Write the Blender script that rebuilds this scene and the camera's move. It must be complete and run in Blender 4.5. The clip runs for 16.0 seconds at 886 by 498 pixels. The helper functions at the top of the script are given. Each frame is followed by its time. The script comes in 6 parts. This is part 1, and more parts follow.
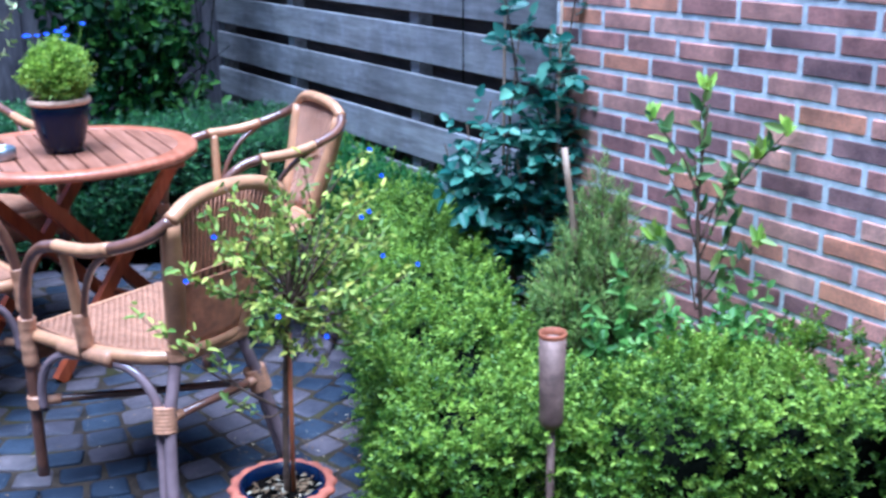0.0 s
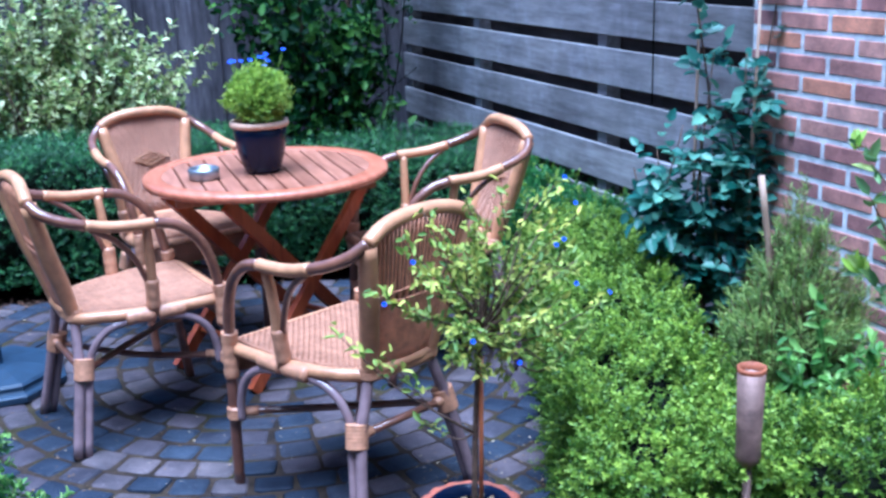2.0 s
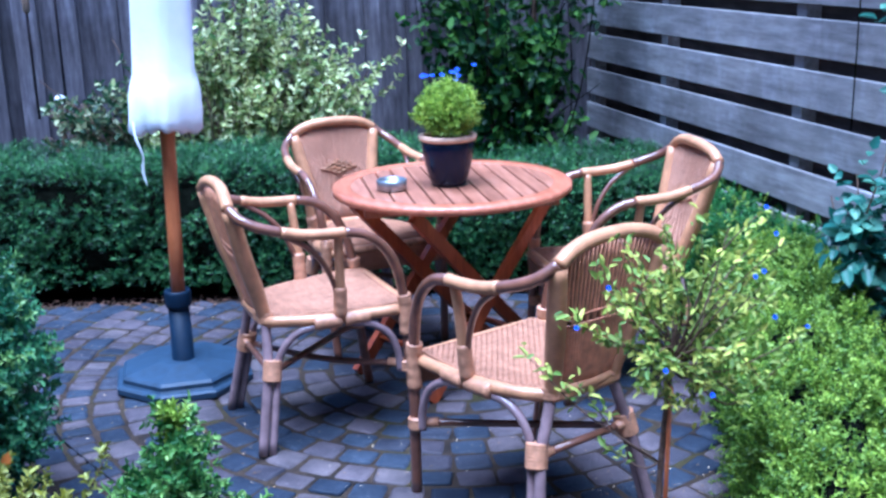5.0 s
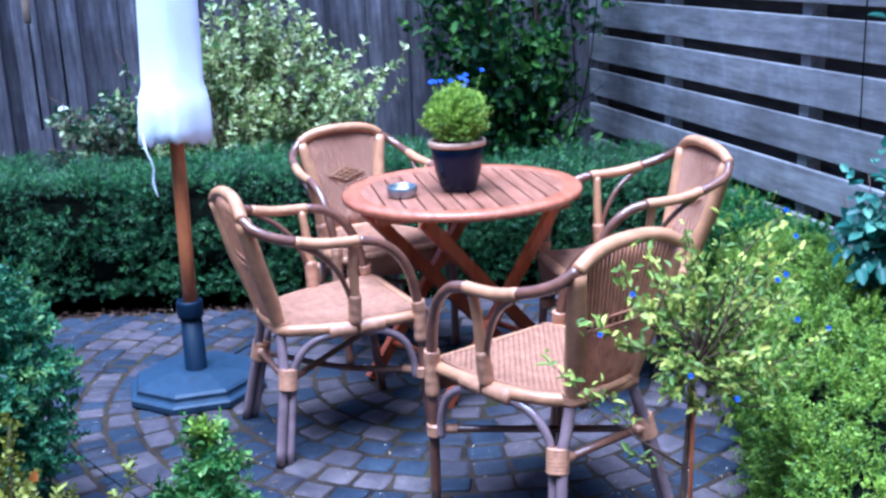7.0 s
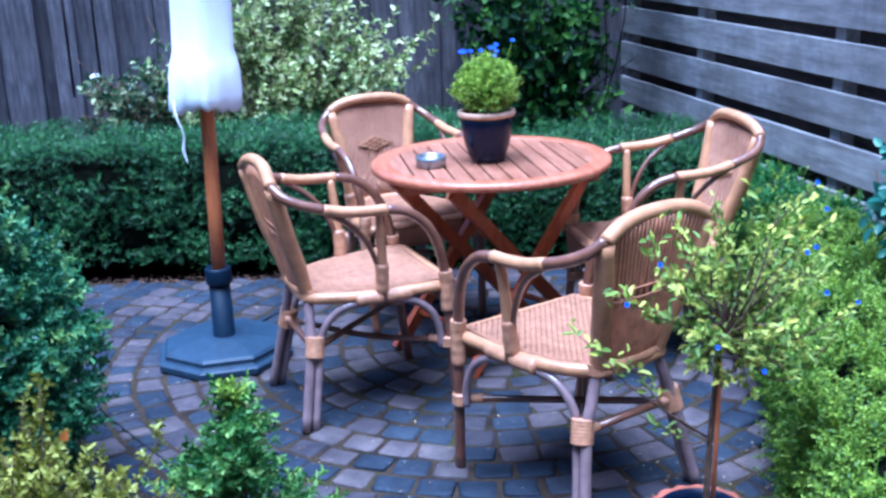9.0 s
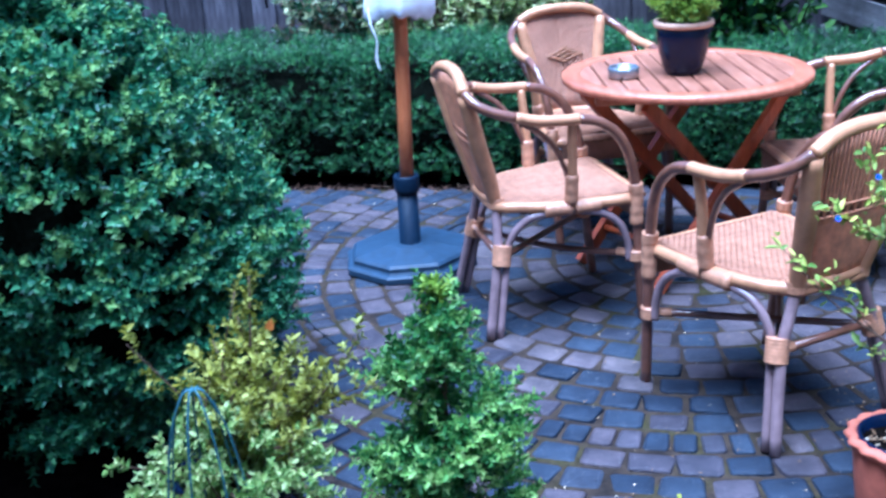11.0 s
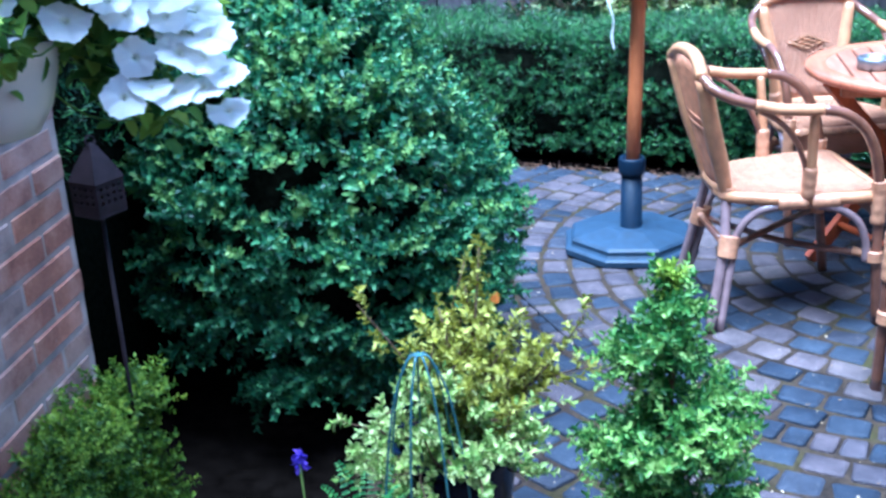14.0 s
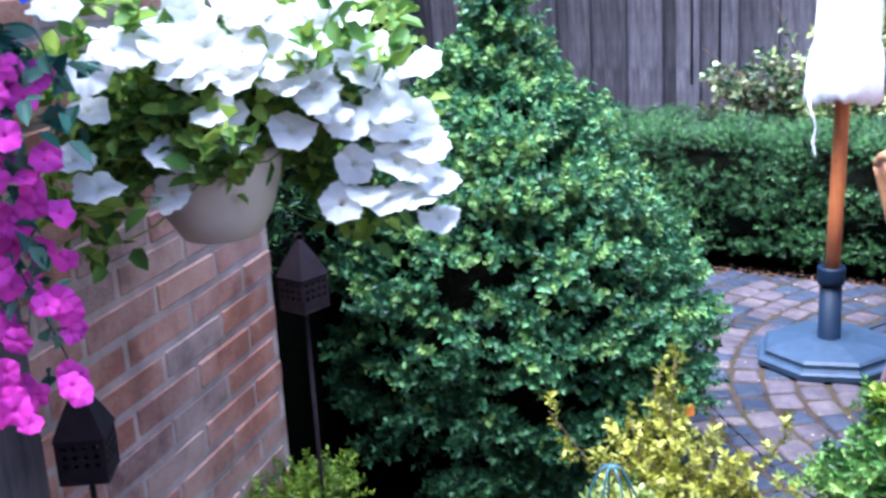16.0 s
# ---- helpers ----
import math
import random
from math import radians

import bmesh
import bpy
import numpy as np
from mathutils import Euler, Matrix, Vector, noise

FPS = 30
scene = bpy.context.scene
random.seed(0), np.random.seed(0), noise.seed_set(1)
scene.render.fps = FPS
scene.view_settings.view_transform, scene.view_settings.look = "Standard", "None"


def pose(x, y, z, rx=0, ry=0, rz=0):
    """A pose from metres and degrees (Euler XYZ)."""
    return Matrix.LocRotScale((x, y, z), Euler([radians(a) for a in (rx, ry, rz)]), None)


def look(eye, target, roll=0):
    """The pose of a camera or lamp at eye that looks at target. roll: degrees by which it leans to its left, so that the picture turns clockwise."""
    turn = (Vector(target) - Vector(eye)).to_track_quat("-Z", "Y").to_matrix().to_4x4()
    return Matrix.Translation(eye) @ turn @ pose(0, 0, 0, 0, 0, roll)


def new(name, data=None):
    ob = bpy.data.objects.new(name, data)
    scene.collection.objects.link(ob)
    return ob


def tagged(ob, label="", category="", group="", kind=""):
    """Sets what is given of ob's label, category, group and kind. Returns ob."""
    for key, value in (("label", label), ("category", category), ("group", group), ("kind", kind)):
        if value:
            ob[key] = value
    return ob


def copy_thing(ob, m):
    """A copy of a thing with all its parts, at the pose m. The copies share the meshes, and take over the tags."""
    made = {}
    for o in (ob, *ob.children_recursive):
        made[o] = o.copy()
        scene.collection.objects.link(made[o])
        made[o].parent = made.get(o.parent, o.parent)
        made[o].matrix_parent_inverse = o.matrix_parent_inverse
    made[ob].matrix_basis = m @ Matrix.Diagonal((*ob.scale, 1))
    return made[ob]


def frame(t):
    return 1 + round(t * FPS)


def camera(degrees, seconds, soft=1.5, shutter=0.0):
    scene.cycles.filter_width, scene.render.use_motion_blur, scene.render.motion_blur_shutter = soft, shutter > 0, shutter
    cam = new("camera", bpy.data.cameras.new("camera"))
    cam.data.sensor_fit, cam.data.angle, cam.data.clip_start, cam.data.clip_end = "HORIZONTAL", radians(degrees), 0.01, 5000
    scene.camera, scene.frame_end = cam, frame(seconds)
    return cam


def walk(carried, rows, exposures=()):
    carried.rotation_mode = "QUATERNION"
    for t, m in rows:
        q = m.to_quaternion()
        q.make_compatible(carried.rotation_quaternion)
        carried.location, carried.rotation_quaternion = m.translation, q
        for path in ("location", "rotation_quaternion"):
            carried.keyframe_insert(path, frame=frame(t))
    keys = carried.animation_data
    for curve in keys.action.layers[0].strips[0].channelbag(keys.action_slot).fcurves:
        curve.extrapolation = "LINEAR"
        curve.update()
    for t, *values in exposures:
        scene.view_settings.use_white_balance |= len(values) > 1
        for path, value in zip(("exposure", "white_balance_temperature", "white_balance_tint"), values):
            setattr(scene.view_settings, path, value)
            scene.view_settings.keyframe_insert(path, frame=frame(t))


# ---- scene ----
cam = camera(43.2, 16.0, soft=2.8, shutter=0.4)
PATH = [
    (0, (-2.256, -2.362, 1.532), (-1.246, -0.736, 0.954), -0.7),
    (0.5, (-2.281, -2.358, 1.528), (-1.348, -0.69, 0.94), -0.8),
    (1, (-2.288, -2.352, 1.536), (-1.405, -0.664, 0.929), -0.5),
    (1.5, (-2.293, -2.344, 1.552), (-1.483, -0.612, 0.964), -0.9),
    (2, (-2.307, -2.345, 1.563), (-1.561, -0.572, 1.018), -2.0),
    (2.5, (-2.328, -2.346, 1.574), (-1.634, -0.551, 1.031), -2.0),
    (3, (-2.34, -2.344, 1.579), (-1.703, -0.523, 1.05), -2.1),
    (3.5, (-2.357, -2.324, 1.593), (-1.801, -0.475, 1.071), -2.2),
    (4, (-2.368, -2.331, 1.602), (-1.867, -0.46, 1.104), -2.5),
    (4.5, (-2.368, -2.327, 1.595), (-1.895, -0.456, 1.072), -1.6),
    (7, (-2.428, -2.306, 1.62), (-1.946, -0.437, 1.097), -2.7),
    (7.5, (-2.414, -2.301, 1.614), (-1.949, -0.431, 1.08), -2.5),
    (8, (-2.417, -2.311, 1.61), (-1.948, -0.446, 1.06), -2.1),
    (10.5, (-2.475, -2.307, 1.584), (-2.254, -0.421, 0.957), -3.1),
    (11, (-2.497, -2.302, 1.57), (-2.376, -0.426, 0.886), -3.3),
    (11.5, (-2.509, -2.293, 1.566), (-2.465, -0.424, 0.855), -3.5),
    (12, (-2.527, -2.283, 1.557), (-2.57, -0.424, 0.822), -3.4),
    (12.5, (-2.53, -2.294, 1.559), (-2.613, -0.436, 0.824), -3.7),
    (13, (-2.538, -2.292, 1.555), (-2.664, -0.435, 0.824), -2.4),
    (13.5, (-2.542, -2.295, 1.558), (-2.723, -0.439, 0.835), -2.2),
    (14, (-2.555, -2.291, 1.565), (-2.797, -0.434, 0.865), -2.9),
    (14.5, (-2.562, -2.292, 1.572), (-2.87, -0.427, 0.92), -3.0),
    (15, (-2.574, -2.292, 1.581), (-2.976, -0.426, 0.985), -3.4),
    (15.5, (-2.579, -2.293, 1.585), (-3.046, -0.433, 1.019), -3.7),
    (16, (-2.597, -2.287, 1.589), (-3.147, -0.438, 1.062), -3.4),
]
EXPOSURES = [(0.0, 2.38, 4290, 8.0), (4.0, 2.47, 4250, 13.0), (8.0, 2.47, 4250, 12.0), (10.5, 2.58, 4110, 10.0), (12.0, 2.75, 4090, 8.5), (12.5, 2.8, 4070, 3.0), (13.5, 2.95, 4560, 7.0), (14.0, 3.14, 4280, 3.5), (14.5, 3.3, 4550, 6.0), (15.5, 3.38, 5000, 13.0), (16.0, 3.33, 5150, 17.0)]
walk(cam, [(t, look(eye, target, roll)) for t, eye, target, roll in PATH], EXPOSURES)

# ---- light: an open evening sky over a shaded garden ----
world = bpy.data.worlds.new("sky")
scene.world = world
world.use_nodes = True
wn = world.node_tree
sky = wn.nodes.new("ShaderNodeTexSky")
sky.sky_type, sky.sun_disc = "NISHITA", False
sky.sun_elevation, sky.sun_rotation = radians(80), radians(208)
wn.links.new(sky.outputs[0], wn.nodes["Background"].inputs[0])
wn.nodes["Background"].inputs[1].default_value = 0.042
sun = new("sun", bpy.data.lights.new("sun", "SUN"))
sun.data.energy, sun.data.angle, sun.data.color = 2.32, radians(44), (1.0, 0.98, 0.95)
sun.matrix_world = look((-0.6, -0.65, 4.4), (0, 0, 0))


# ---- materials ----
def material(name, build):
    m = bpy.data.materials.new(name)
    m.use_nodes = True
    nt = m.node_tree
    build(nt, nt.nodes["Principled BSDF"])
    return m


def node(nt, kind, **values):
    n = nt.nodes.new(kind)
    for key, value in values.items():
        n.inputs[key.replace("_", " ")].default_value = value
    return n


def ramp(nt, source, stops):
    r = nt.nodes.new("ShaderNodeValToRGB")
    e = r.color_ramp.elements
    while len(e) < len(stops):
        e.new(0.5)
    for k, (p, c) in enumerate(stops):
        e[k].position, e[k].color = p, (*c, 1)
    nt.links.new(source, r.inputs[0])
    return r.outputs[0]


def bump(nt, bsdf, source, strength, distance=0.002):
    b = node(nt, "ShaderNodeBump", Strength=strength, Distance=distance)
    nt.links.new(source, b.inputs["Height"])
    nt.links.new(b.outputs[0], bsdf.inputs["Normal"])


def mixed(nt, factor, a, b, mode="MIX"):
    m = nt.nodes.new("ShaderNodeMix")
    m.data_type, m.blend_type = "RGBA", mode
    if isinstance(factor, float):
        m.inputs[0].default_value = factor
    else:
        nt.links.new(factor, m.inputs[0])
    for slot, v in ((6, a), (7, b)):
        if isinstance(v, tuple):
            m.inputs[slot].default_value = (*v, 1)
        else:
            nt.links.new(v, m.inputs[slot])
    return m.outputs[2]


def coords(nt, scale=(1, 1, 1), kind="Object"):
    tc = nt.nodes.new("ShaderNodeTexCoord")
    mp = nt.nodes.new("ShaderNodeMapping")
    mp.inputs["Scale"].default_value = scale
    nt.links.new(tc.outputs[kind], mp.inputs[0])
    return mp.outputs[0]


def noise_of(nt, vec, scale, detail=4.0, rough=0.6):
    n = node(nt, "ShaderNodeTexNoise", Scale=scale, Detail=detail, Roughness=rough)
    nt.links.new(vec, n.inputs["Vector"])
    return n.outputs["Fac"]


def leafy(name, dark, mid, light, gloss=0.35, thin=0.3):
    """Leaves: each one its own shade, and patches of growth across the plant."""

    def build(nt, b):
        geo = nt.nodes.new("ShaderNodeNewGeometry")
        own = ramp(nt, geo.outputs["Random Per Island"], [(0.0, dark), (0.5, mid), (1.0, light)])
        patch = noise_of(nt, coords(nt), 6.0, 3.0)
        tint = ramp(nt, patch, [(0.35, (0.75, 0.8, 0.8)), (0.65, (1.15, 1.12, 1.0))])
        col = mixed(nt, 1.0, own, tint, "MULTIPLY")
        nt.links.new(col, b.inputs["Base Color"])
        b.inputs["Roughness"].default_value = gloss
        b.inputs["Specular IOR Level"].default_value = 0.3
        tr = nt.nodes.new("ShaderNodeBsdfTranslucent")
        nt.links.new(col, tr.inputs[0])
        mx = nt.nodes.new("ShaderNodeMixShader")
        mx.inputs[0].default_value = thin
        nt.links.new(b.outputs[0], mx.inputs[1])
        nt.links.new(tr.outputs[0], mx.inputs[2])
        nt.links.new(mx.outputs[0], nt.nodes["Material Output"].inputs[0])

    return material(name, build)


def grained(name, stops, along="z", scale=6.0, rough=0.6, relief=0.3, vary=0.25, stain=(0.7, 0.7, 0.72)):
    """Wood: streaks along one axis, a shade for each piece, and blotches."""

    def build(nt, b):
        stretch = {"x": (0.12, 1, 1), "y": (1, 0.12, 1), "z": (1, 1, 0.12)}[along]
        fine = noise_of(nt, coords(nt, stretch), scale * 10, 6.0, 0.65)
        base = ramp(nt, fine, stops)
        info = nt.nodes.new("ShaderNodeObjectInfo")
        each = ramp(nt, info.outputs["Random"], [(0.0, (1 - vary,) * 3), (1.0, (1 + vary,) * 3)])
        col = mixed(nt, 1.0, base, each, "MULTIPLY")
        blot = ramp(nt, noise_of(nt, coords(nt), scale * 0.7, 5.0), [(0.4, stain), (0.62, (1.05, 1.05, 1.05))])
        col = mixed(nt, 0.8, col, blot, "MULTIPLY")
        if rough > 0.8:
            bleach = ramp(nt, noise_of(nt, coords(nt, (1, 1, 0.6)), 4.5, 6.0, 0.7), [(0.5, (1, 1, 1)), (0.66, (1.3, 1.32, 1.38)), (0.74, (1.6, 1.62, 1.7))])
            dirt = ramp(nt, noise_of(nt, coords(nt), 1.3, 4.0, 0.6), [(0.35, (0.72, 0.7, 0.68)), (0.6, (1.06, 1.06, 1.06))])
            col = mixed(nt, 1.0, mixed(nt, 1.0, col, bleach, "MULTIPLY"), dirt, "MULTIPLY")
        nt.links.new(col, b.inputs["Base Color"])
        b.inputs["Roughness"].default_value = rough
        b.inputs["Specular IOR Level"].default_value = 0.15 if rough > 0.7 else 0.5
        bump(nt, b, fine, relief)

    return material(name, build)


def plain(name, colour, rough=0.5, metal=0.0, scale=12.0, spread=0.25, relief=0.15, each=0.0, shine=0.5, coat=0.0):
    def build(nt, b):
        n = noise_of(nt, coords(nt), scale, 5.0)
        lo, hi = tuple(c * (1 - spread) for c in colour), tuple(c * (1 + spread) for c in colour)
        col = ramp(nt, n, [(0.3, lo), (0.7, hi)])
        if each:
            info = nt.nodes.new("ShaderNodeObjectInfo")
            own = ramp(nt, info.outputs["Random"], [(0.0, (1 - each,) * 3), (1.0, (1 + each,) * 3)])
            col = mixed(nt, 1.0, col, own, "MULTIPLY")
        nt.links.new(col, b.inputs["Base Color"])
        b.inputs["Roughness"].default_value, b.inputs["Metallic"].default_value = rough, metal
        b.inputs["Specular IOR Level"].default_value = 0.08 if rough > 0.84 and shine > 0 else shine
        b.inputs["Coat Weight"].default_value, b.inputs["Coat Roughness"].default_value = coat, 0.16
        bump(nt, b, noise_of(nt, coords(nt), scale * 8, 4.0), relief)

    return material(name, build)


def piece_stops(name, stops, island=False, rough=0.75, fleck=40.0, relief=0.5, patchy=1.0, smear=None):
    """Bricks and pavers: a colour for each piece, mottled."""

    def build(nt, b):
        if island:
            src = nt.nodes.new("ShaderNodeNewGeometry").outputs["Random Per Island"]
        else:
            src = nt.nodes.new("ShaderNodeObjectInfo").outputs["Random"]
        own = ramp(nt, src, stops)
        vec = coords(nt, kind="Object")
        tc = nt.nodes.new("ShaderNodeNewGeometry").outputs["Position"]
        blot = ramp(nt, noise_of(nt, tc, 9.0, 6.0, 0.7), [(0.3, (0.5, 0.5, 0.54)), (0.5, (0.95, 0.93, 0.93)), (0.7, (1.45, 1.38, 1.33))])
        col = mixed(nt, patchy, own, blot, "MULTIPLY")
        broad = ramp(nt, noise_of(nt, tc, 2.3, 3.0, 0.6), [(0.35, (0.72, 0.72, 0.75)), (0.65, (1.18, 1.16, 1.13))])
        col = mixed(nt, 1.0, col, broad, "MULTIPLY")
        grit = noise_of(nt, tc, fleck * 4, 4.0, 0.7)
        col = mixed(nt, 0.85, col, ramp(nt, grit, [(0.3, (0.7, 0.7, 0.7)), (0.7, (1.25, 1.25, 1.25))]), "MULTIPLY")
        speck = ramp(nt, noise_of(nt, tc, 220.0, 2.0, 0.5), [(0.68, (0, 0, 0)), (0.74, (1, 1, 1))])
        col = mixed(nt, speck, col, mixed(nt, 0.5, col, (0.4, 0.39, 0.38)))
        if smear:
            lime = ramp(nt, noise_of(nt, tc, 4.5, 7.0, 0.7), [(0.42, (0, 0, 0)), (0.66, (0.75, 0.75, 0.75))])
            col = mixed(nt, lime, col, smear)
        nt.links.new(col, b.inputs["Base Color"])
        b.inputs["Roughness"].default_value = rough
        b.inputs["Specular IOR Level"].default_value = 0.2
        bump(nt, b, grit, relief, 0.003)

    return material(name, build)


def woven(name, colour, dark, scale, bands="Y"):
    """Cane weave: rows of over and under strands."""

    def build(nt, b):
        w = nt.nodes.new("ShaderNodeTexWave")
        w.bands_direction = bands
        w.inputs["Scale"].default_value, w.inputs["Distortion"].default_value, w.inputs["Detail"].default_value = scale, 0.4, 2.0
        nt.links.new(coords(nt), w.inputs["Vector"])
        w2 = nt.nodes.new("ShaderNodeTexWave")
        w2.bands_direction = "X"
        w2.inputs["Scale"].default_value, w2.inputs["Distortion"].default_value = scale * 0.8, 0.3
        nt.links.new(coords(nt), w2.inputs["Vector"])
        m = nt.nodes.new("ShaderNodeMath")
        m.operation = "MULTIPLY"
        nt.links.new(w.outputs["Fac"], m.inputs[0])
        nt.links.new(w2.outputs["Fac"], m.inputs[1])
        col = ramp(nt, m.outputs[0], [(0.0, dark), (0.35, colour), (1.0, tuple(c * 1.15 for c in colour))])
        blot = ramp(nt, noise_of(nt, coords(nt), 7.0, 4.0), [(0.35, (0.85, 0.83, 0.8)), (0.65, (1.08, 1.08, 1.08))])
        col = mixed(nt, 1.0, col, blot, "MULTIPLY")
        nt.links.new(col, b.inputs["Base Color"])
        b.inputs["Roughness"].default_value = 0.5
        bump(nt, b, m.outputs[0], 1.0, 0.006)

    return material(name, build)


TAN = plain("tan_cane", (0.5, 0.24, 0.112), 0.3, scale=18, spread=0.25)
BROWN = plain("brown_cane", (0.17, 0.07, 0.04), 0.28, scale=14, spread=0.4, coat=0.6)
# brown cane with the grey of sky glare mixed into its base colour
SKYGLARED = plain("sky_glare_cane", (0.235, 0.155, 0.155), 0.25, scale=14, spread=0.3, coat=0.9)
BIND = plain("binding_cane", (0.48, 0.23, 0.12), 0.4, scale=40, spread=0.3)
WEAVE = woven("seat_weave", (0.3, 0.15, 0.09), (0.14, 0.065, 0.038), 48.0)
SEATCANE = plain("seat_cane", (0.325, 0.155, 0.085), 0.6, scale=30, spread=0.26, each=0.12, shine=0.25)
BACK_WEAVE = woven("back_weave", (0.72, 0.37, 0.215), (0.56, 0.26, 0.145), 62.0, "Z")
STRAND = plain("strand_cane", (0.66, 0.285, 0.145), 0.4, scale=30, spread=0.3)
TEAK = grained("red_table_wood", [(0.25, (0.19, 0.07, 0.038)), (0.55, (0.355, 0.15, 0.086)), (0.8, (0.45, 0.225, 0.15))], "y", 4.0, 0.32, 0.2, 0.12, (0.8, 0.78, 0.78))
RIMWOOD = grained("orange_rim_wood", [(0.25, (0.27, 0.08, 0.036)), (0.55, (0.46, 0.155, 0.078)), (0.8, (0.54, 0.22, 0.125))], "y", 4.0, 0.28, 0.15, 0.05, (0.85, 0.82, 0.82))
GEM = plain("open_weave_cane", (0.6, 0.31, 0.18), 0.5)
GAPSHADE = plain("cane_gap_shade", (0.2, 0.085, 0.046), 0.7)
LEGWOOD = grained("red_leg_wood", [(0.25, (0.2, 0.032, 0.009)), (0.55, (0.4, 0.082, 0.02)), (0.8, (0.5, 0.13, 0.04))], "z", 4.0, 0.4, 0.2, 0.1, (0.85, 0.8, 0.8))
FENCE = grained("grey_fence_wood", [(0.25, (0.15, 0.136, 0.132)), (0.55, (0.3, 0.278, 0.27)), (0.8, (0.46, 0.43, 0.41))], "y", 3.0, 0.85, 0.5, 0.15)
BOARD = grained("dark_board_wood", [(0.25, (0.05, 0.044, 0.05)), (0.55, (0.152, 0.135, 0.146)), (0.8, (0.3, 0.275, 0.29))], "z", 3.0, 0.85, 0.5, 0.5)
BACKSLAT = grained("brown_fence_wood", [(0.25, (0.04, 0.03, 0.027)), (0.6, (0.1, 0.072, 0.062)), (0.8, (0.16, 0.12, 0.105))], "y", 3.0, 0.9, 0.4, 0.2)
POLE = grained("varnished_pole", [(0.25, (0.4, 0.11, 0.03)), (0.6, (0.55, 0.175, 0.055)), (0.8, (0.62, 0.24, 0.085))], "z", 5.0, 0.4, 0.1, 0.05, (0.85, 0.8, 0.8))
STAKE = grained("cane_stake", [(0.25, (0.25, 0.15, 0.09)), (0.6, (0.42, 0.28, 0.18)), (0.8, (0.5, 0.36, 0.25))], "z", 5.0, 0.6, 0.2, 0.1)
BARK = plain("bark", (0.12, 0.075, 0.05), 0.85, scale=50, spread=0.5, relief=0.6)
NEARBLACK = plain("near_black_matte", (0.006, 0.007, 0.0045), 0.95, scale=60, spread=0.6, relief=0.8, shine=0.0)
MORTAR = plain("pale_mortar", (0.72, 0.7, 0.68), 0.9, scale=22, spread=0.3, relief=0.5)
OLDMORTAR = plain("grey_mortar", (0.4, 0.315, 0.28), 0.9, scale=9, spread=0.35, relief=0.6)
BRICK = piece_stops("red_brick", [(0.0, (0.3, 0.17, 0.16)), (0.25, (0.47, 0.22, 0.185)), (0.6, (0.62, 0.31, 0.235)), (0.86, (0.68, 0.38, 0.29)), (0.91, (0.64, 0.28, 0.17)), (1.0, (0.68, 0.31, 0.18))])
OLDBRICK = piece_stops("orange_brick", [(0.0, (0.32, 0.19, 0.165)), (0.3, (0.4, 0.18, 0.125)), (0.7, (0.45, 0.205, 0.135)), (0.88, (0.39, 0.25, 0.2)), (1.0, (0.28, 0.21, 0.2))], smear=(0.42, 0.31, 0.265))
PAVE = [(0.0, (0.017, 0.024, 0.04)), (0.42, (0.028, 0.037, 0.056)), (0.55, (0.05, 0.043, 0.053)), (0.85, (0.084, 0.068, 0.076)), (1.0, (0.105, 0.086, 0.088))]
PAVER = piece_stops("slate_paver", PAVE, False, 0.62, 30.0, 1.2)
PAVERS = piece_stops("slate_pavers", PAVE, True, 0.62, 30.0, 1.2)


def mossy(nt, b):
    base = ramp(nt, noise_of(nt, coords(nt), 5.0, 5.0), [(0.35, (0.018, 0.014, 0.012)), (0.5, (0.04, 0.028, 0.02)), (0.6, (0.038, 0.03, 0.015)), (0.75, (0.042, 0.039, 0.013))])
    fine = noise_of(nt, coords(nt), 90.0, 4.0)
    nt.links.new(mixed(nt, 1.0, base, ramp(nt, fine, [(0.3, (0.5, 0.5, 0.5)), (0.7, (1.4, 1.4, 1.4))]), "MULTIPLY"), b.inputs["Base Color"])
    b.inputs["Roughness"].default_value, b.inputs["Specular IOR Level"].default_value = 0.95, 0.08
    bump(nt, b, fine, 0.9)


SAND = material("mossy_sand", mossy)
# darker than real soil: deep shade under the plants is in this colour
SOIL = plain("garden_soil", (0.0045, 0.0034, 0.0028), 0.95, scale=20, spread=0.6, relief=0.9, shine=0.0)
SLATE = plain("slate_plastic", (0.02, 0.037, 0.064), 0.55, scale=25, spread=0.25, relief=0.2, shine=0.35)
INK = plain("ink_plastic", (0.006, 0.014, 0.03), 0.5, scale=25, spread=0.25, relief=0.1, shine=0.2)
NAVY = plain("navy_glaze", (0.004, 0.008, 0.026), 0.25, scale=10, spread=0.3, relief=0.05, shine=0.25)
CLAY = plain("terracotta", (0.42, 0.115, 0.06), 0.7, scale=16, spread=0.25, relief=0.3)
RIMCLAY = plain("pale_clay", (0.55, 0.33, 0.2), 0.6, scale=16, spread=0.2, relief=0.2)
BEIGE = plain("beige_plastic", (0.72, 0.63, 0.53), 0.45, scale=6, spread=0.06, relief=0.05)
CLOTH = plain("white_cloth", (0.88, 0.88, 0.88), 0.8, scale=4, spread=0.08, relief=0.8)
RUST = plain("rusty_steel", (0.2, 0.12, 0.09), 0.55, 0.5, scale=22, spread=0.5, relief=0.4)
ORANGE = plain("orange_rust", (0.3, 0.09, 0.035), 0.7, 0.1, scale=22, spread=0.4, relief=0.3)
IRON = plain("dark_iron", (0.014, 0.009, 0.012), 0.65, 0.1, scale=22, spread=0.5, relief=0.4, shine=0.2)
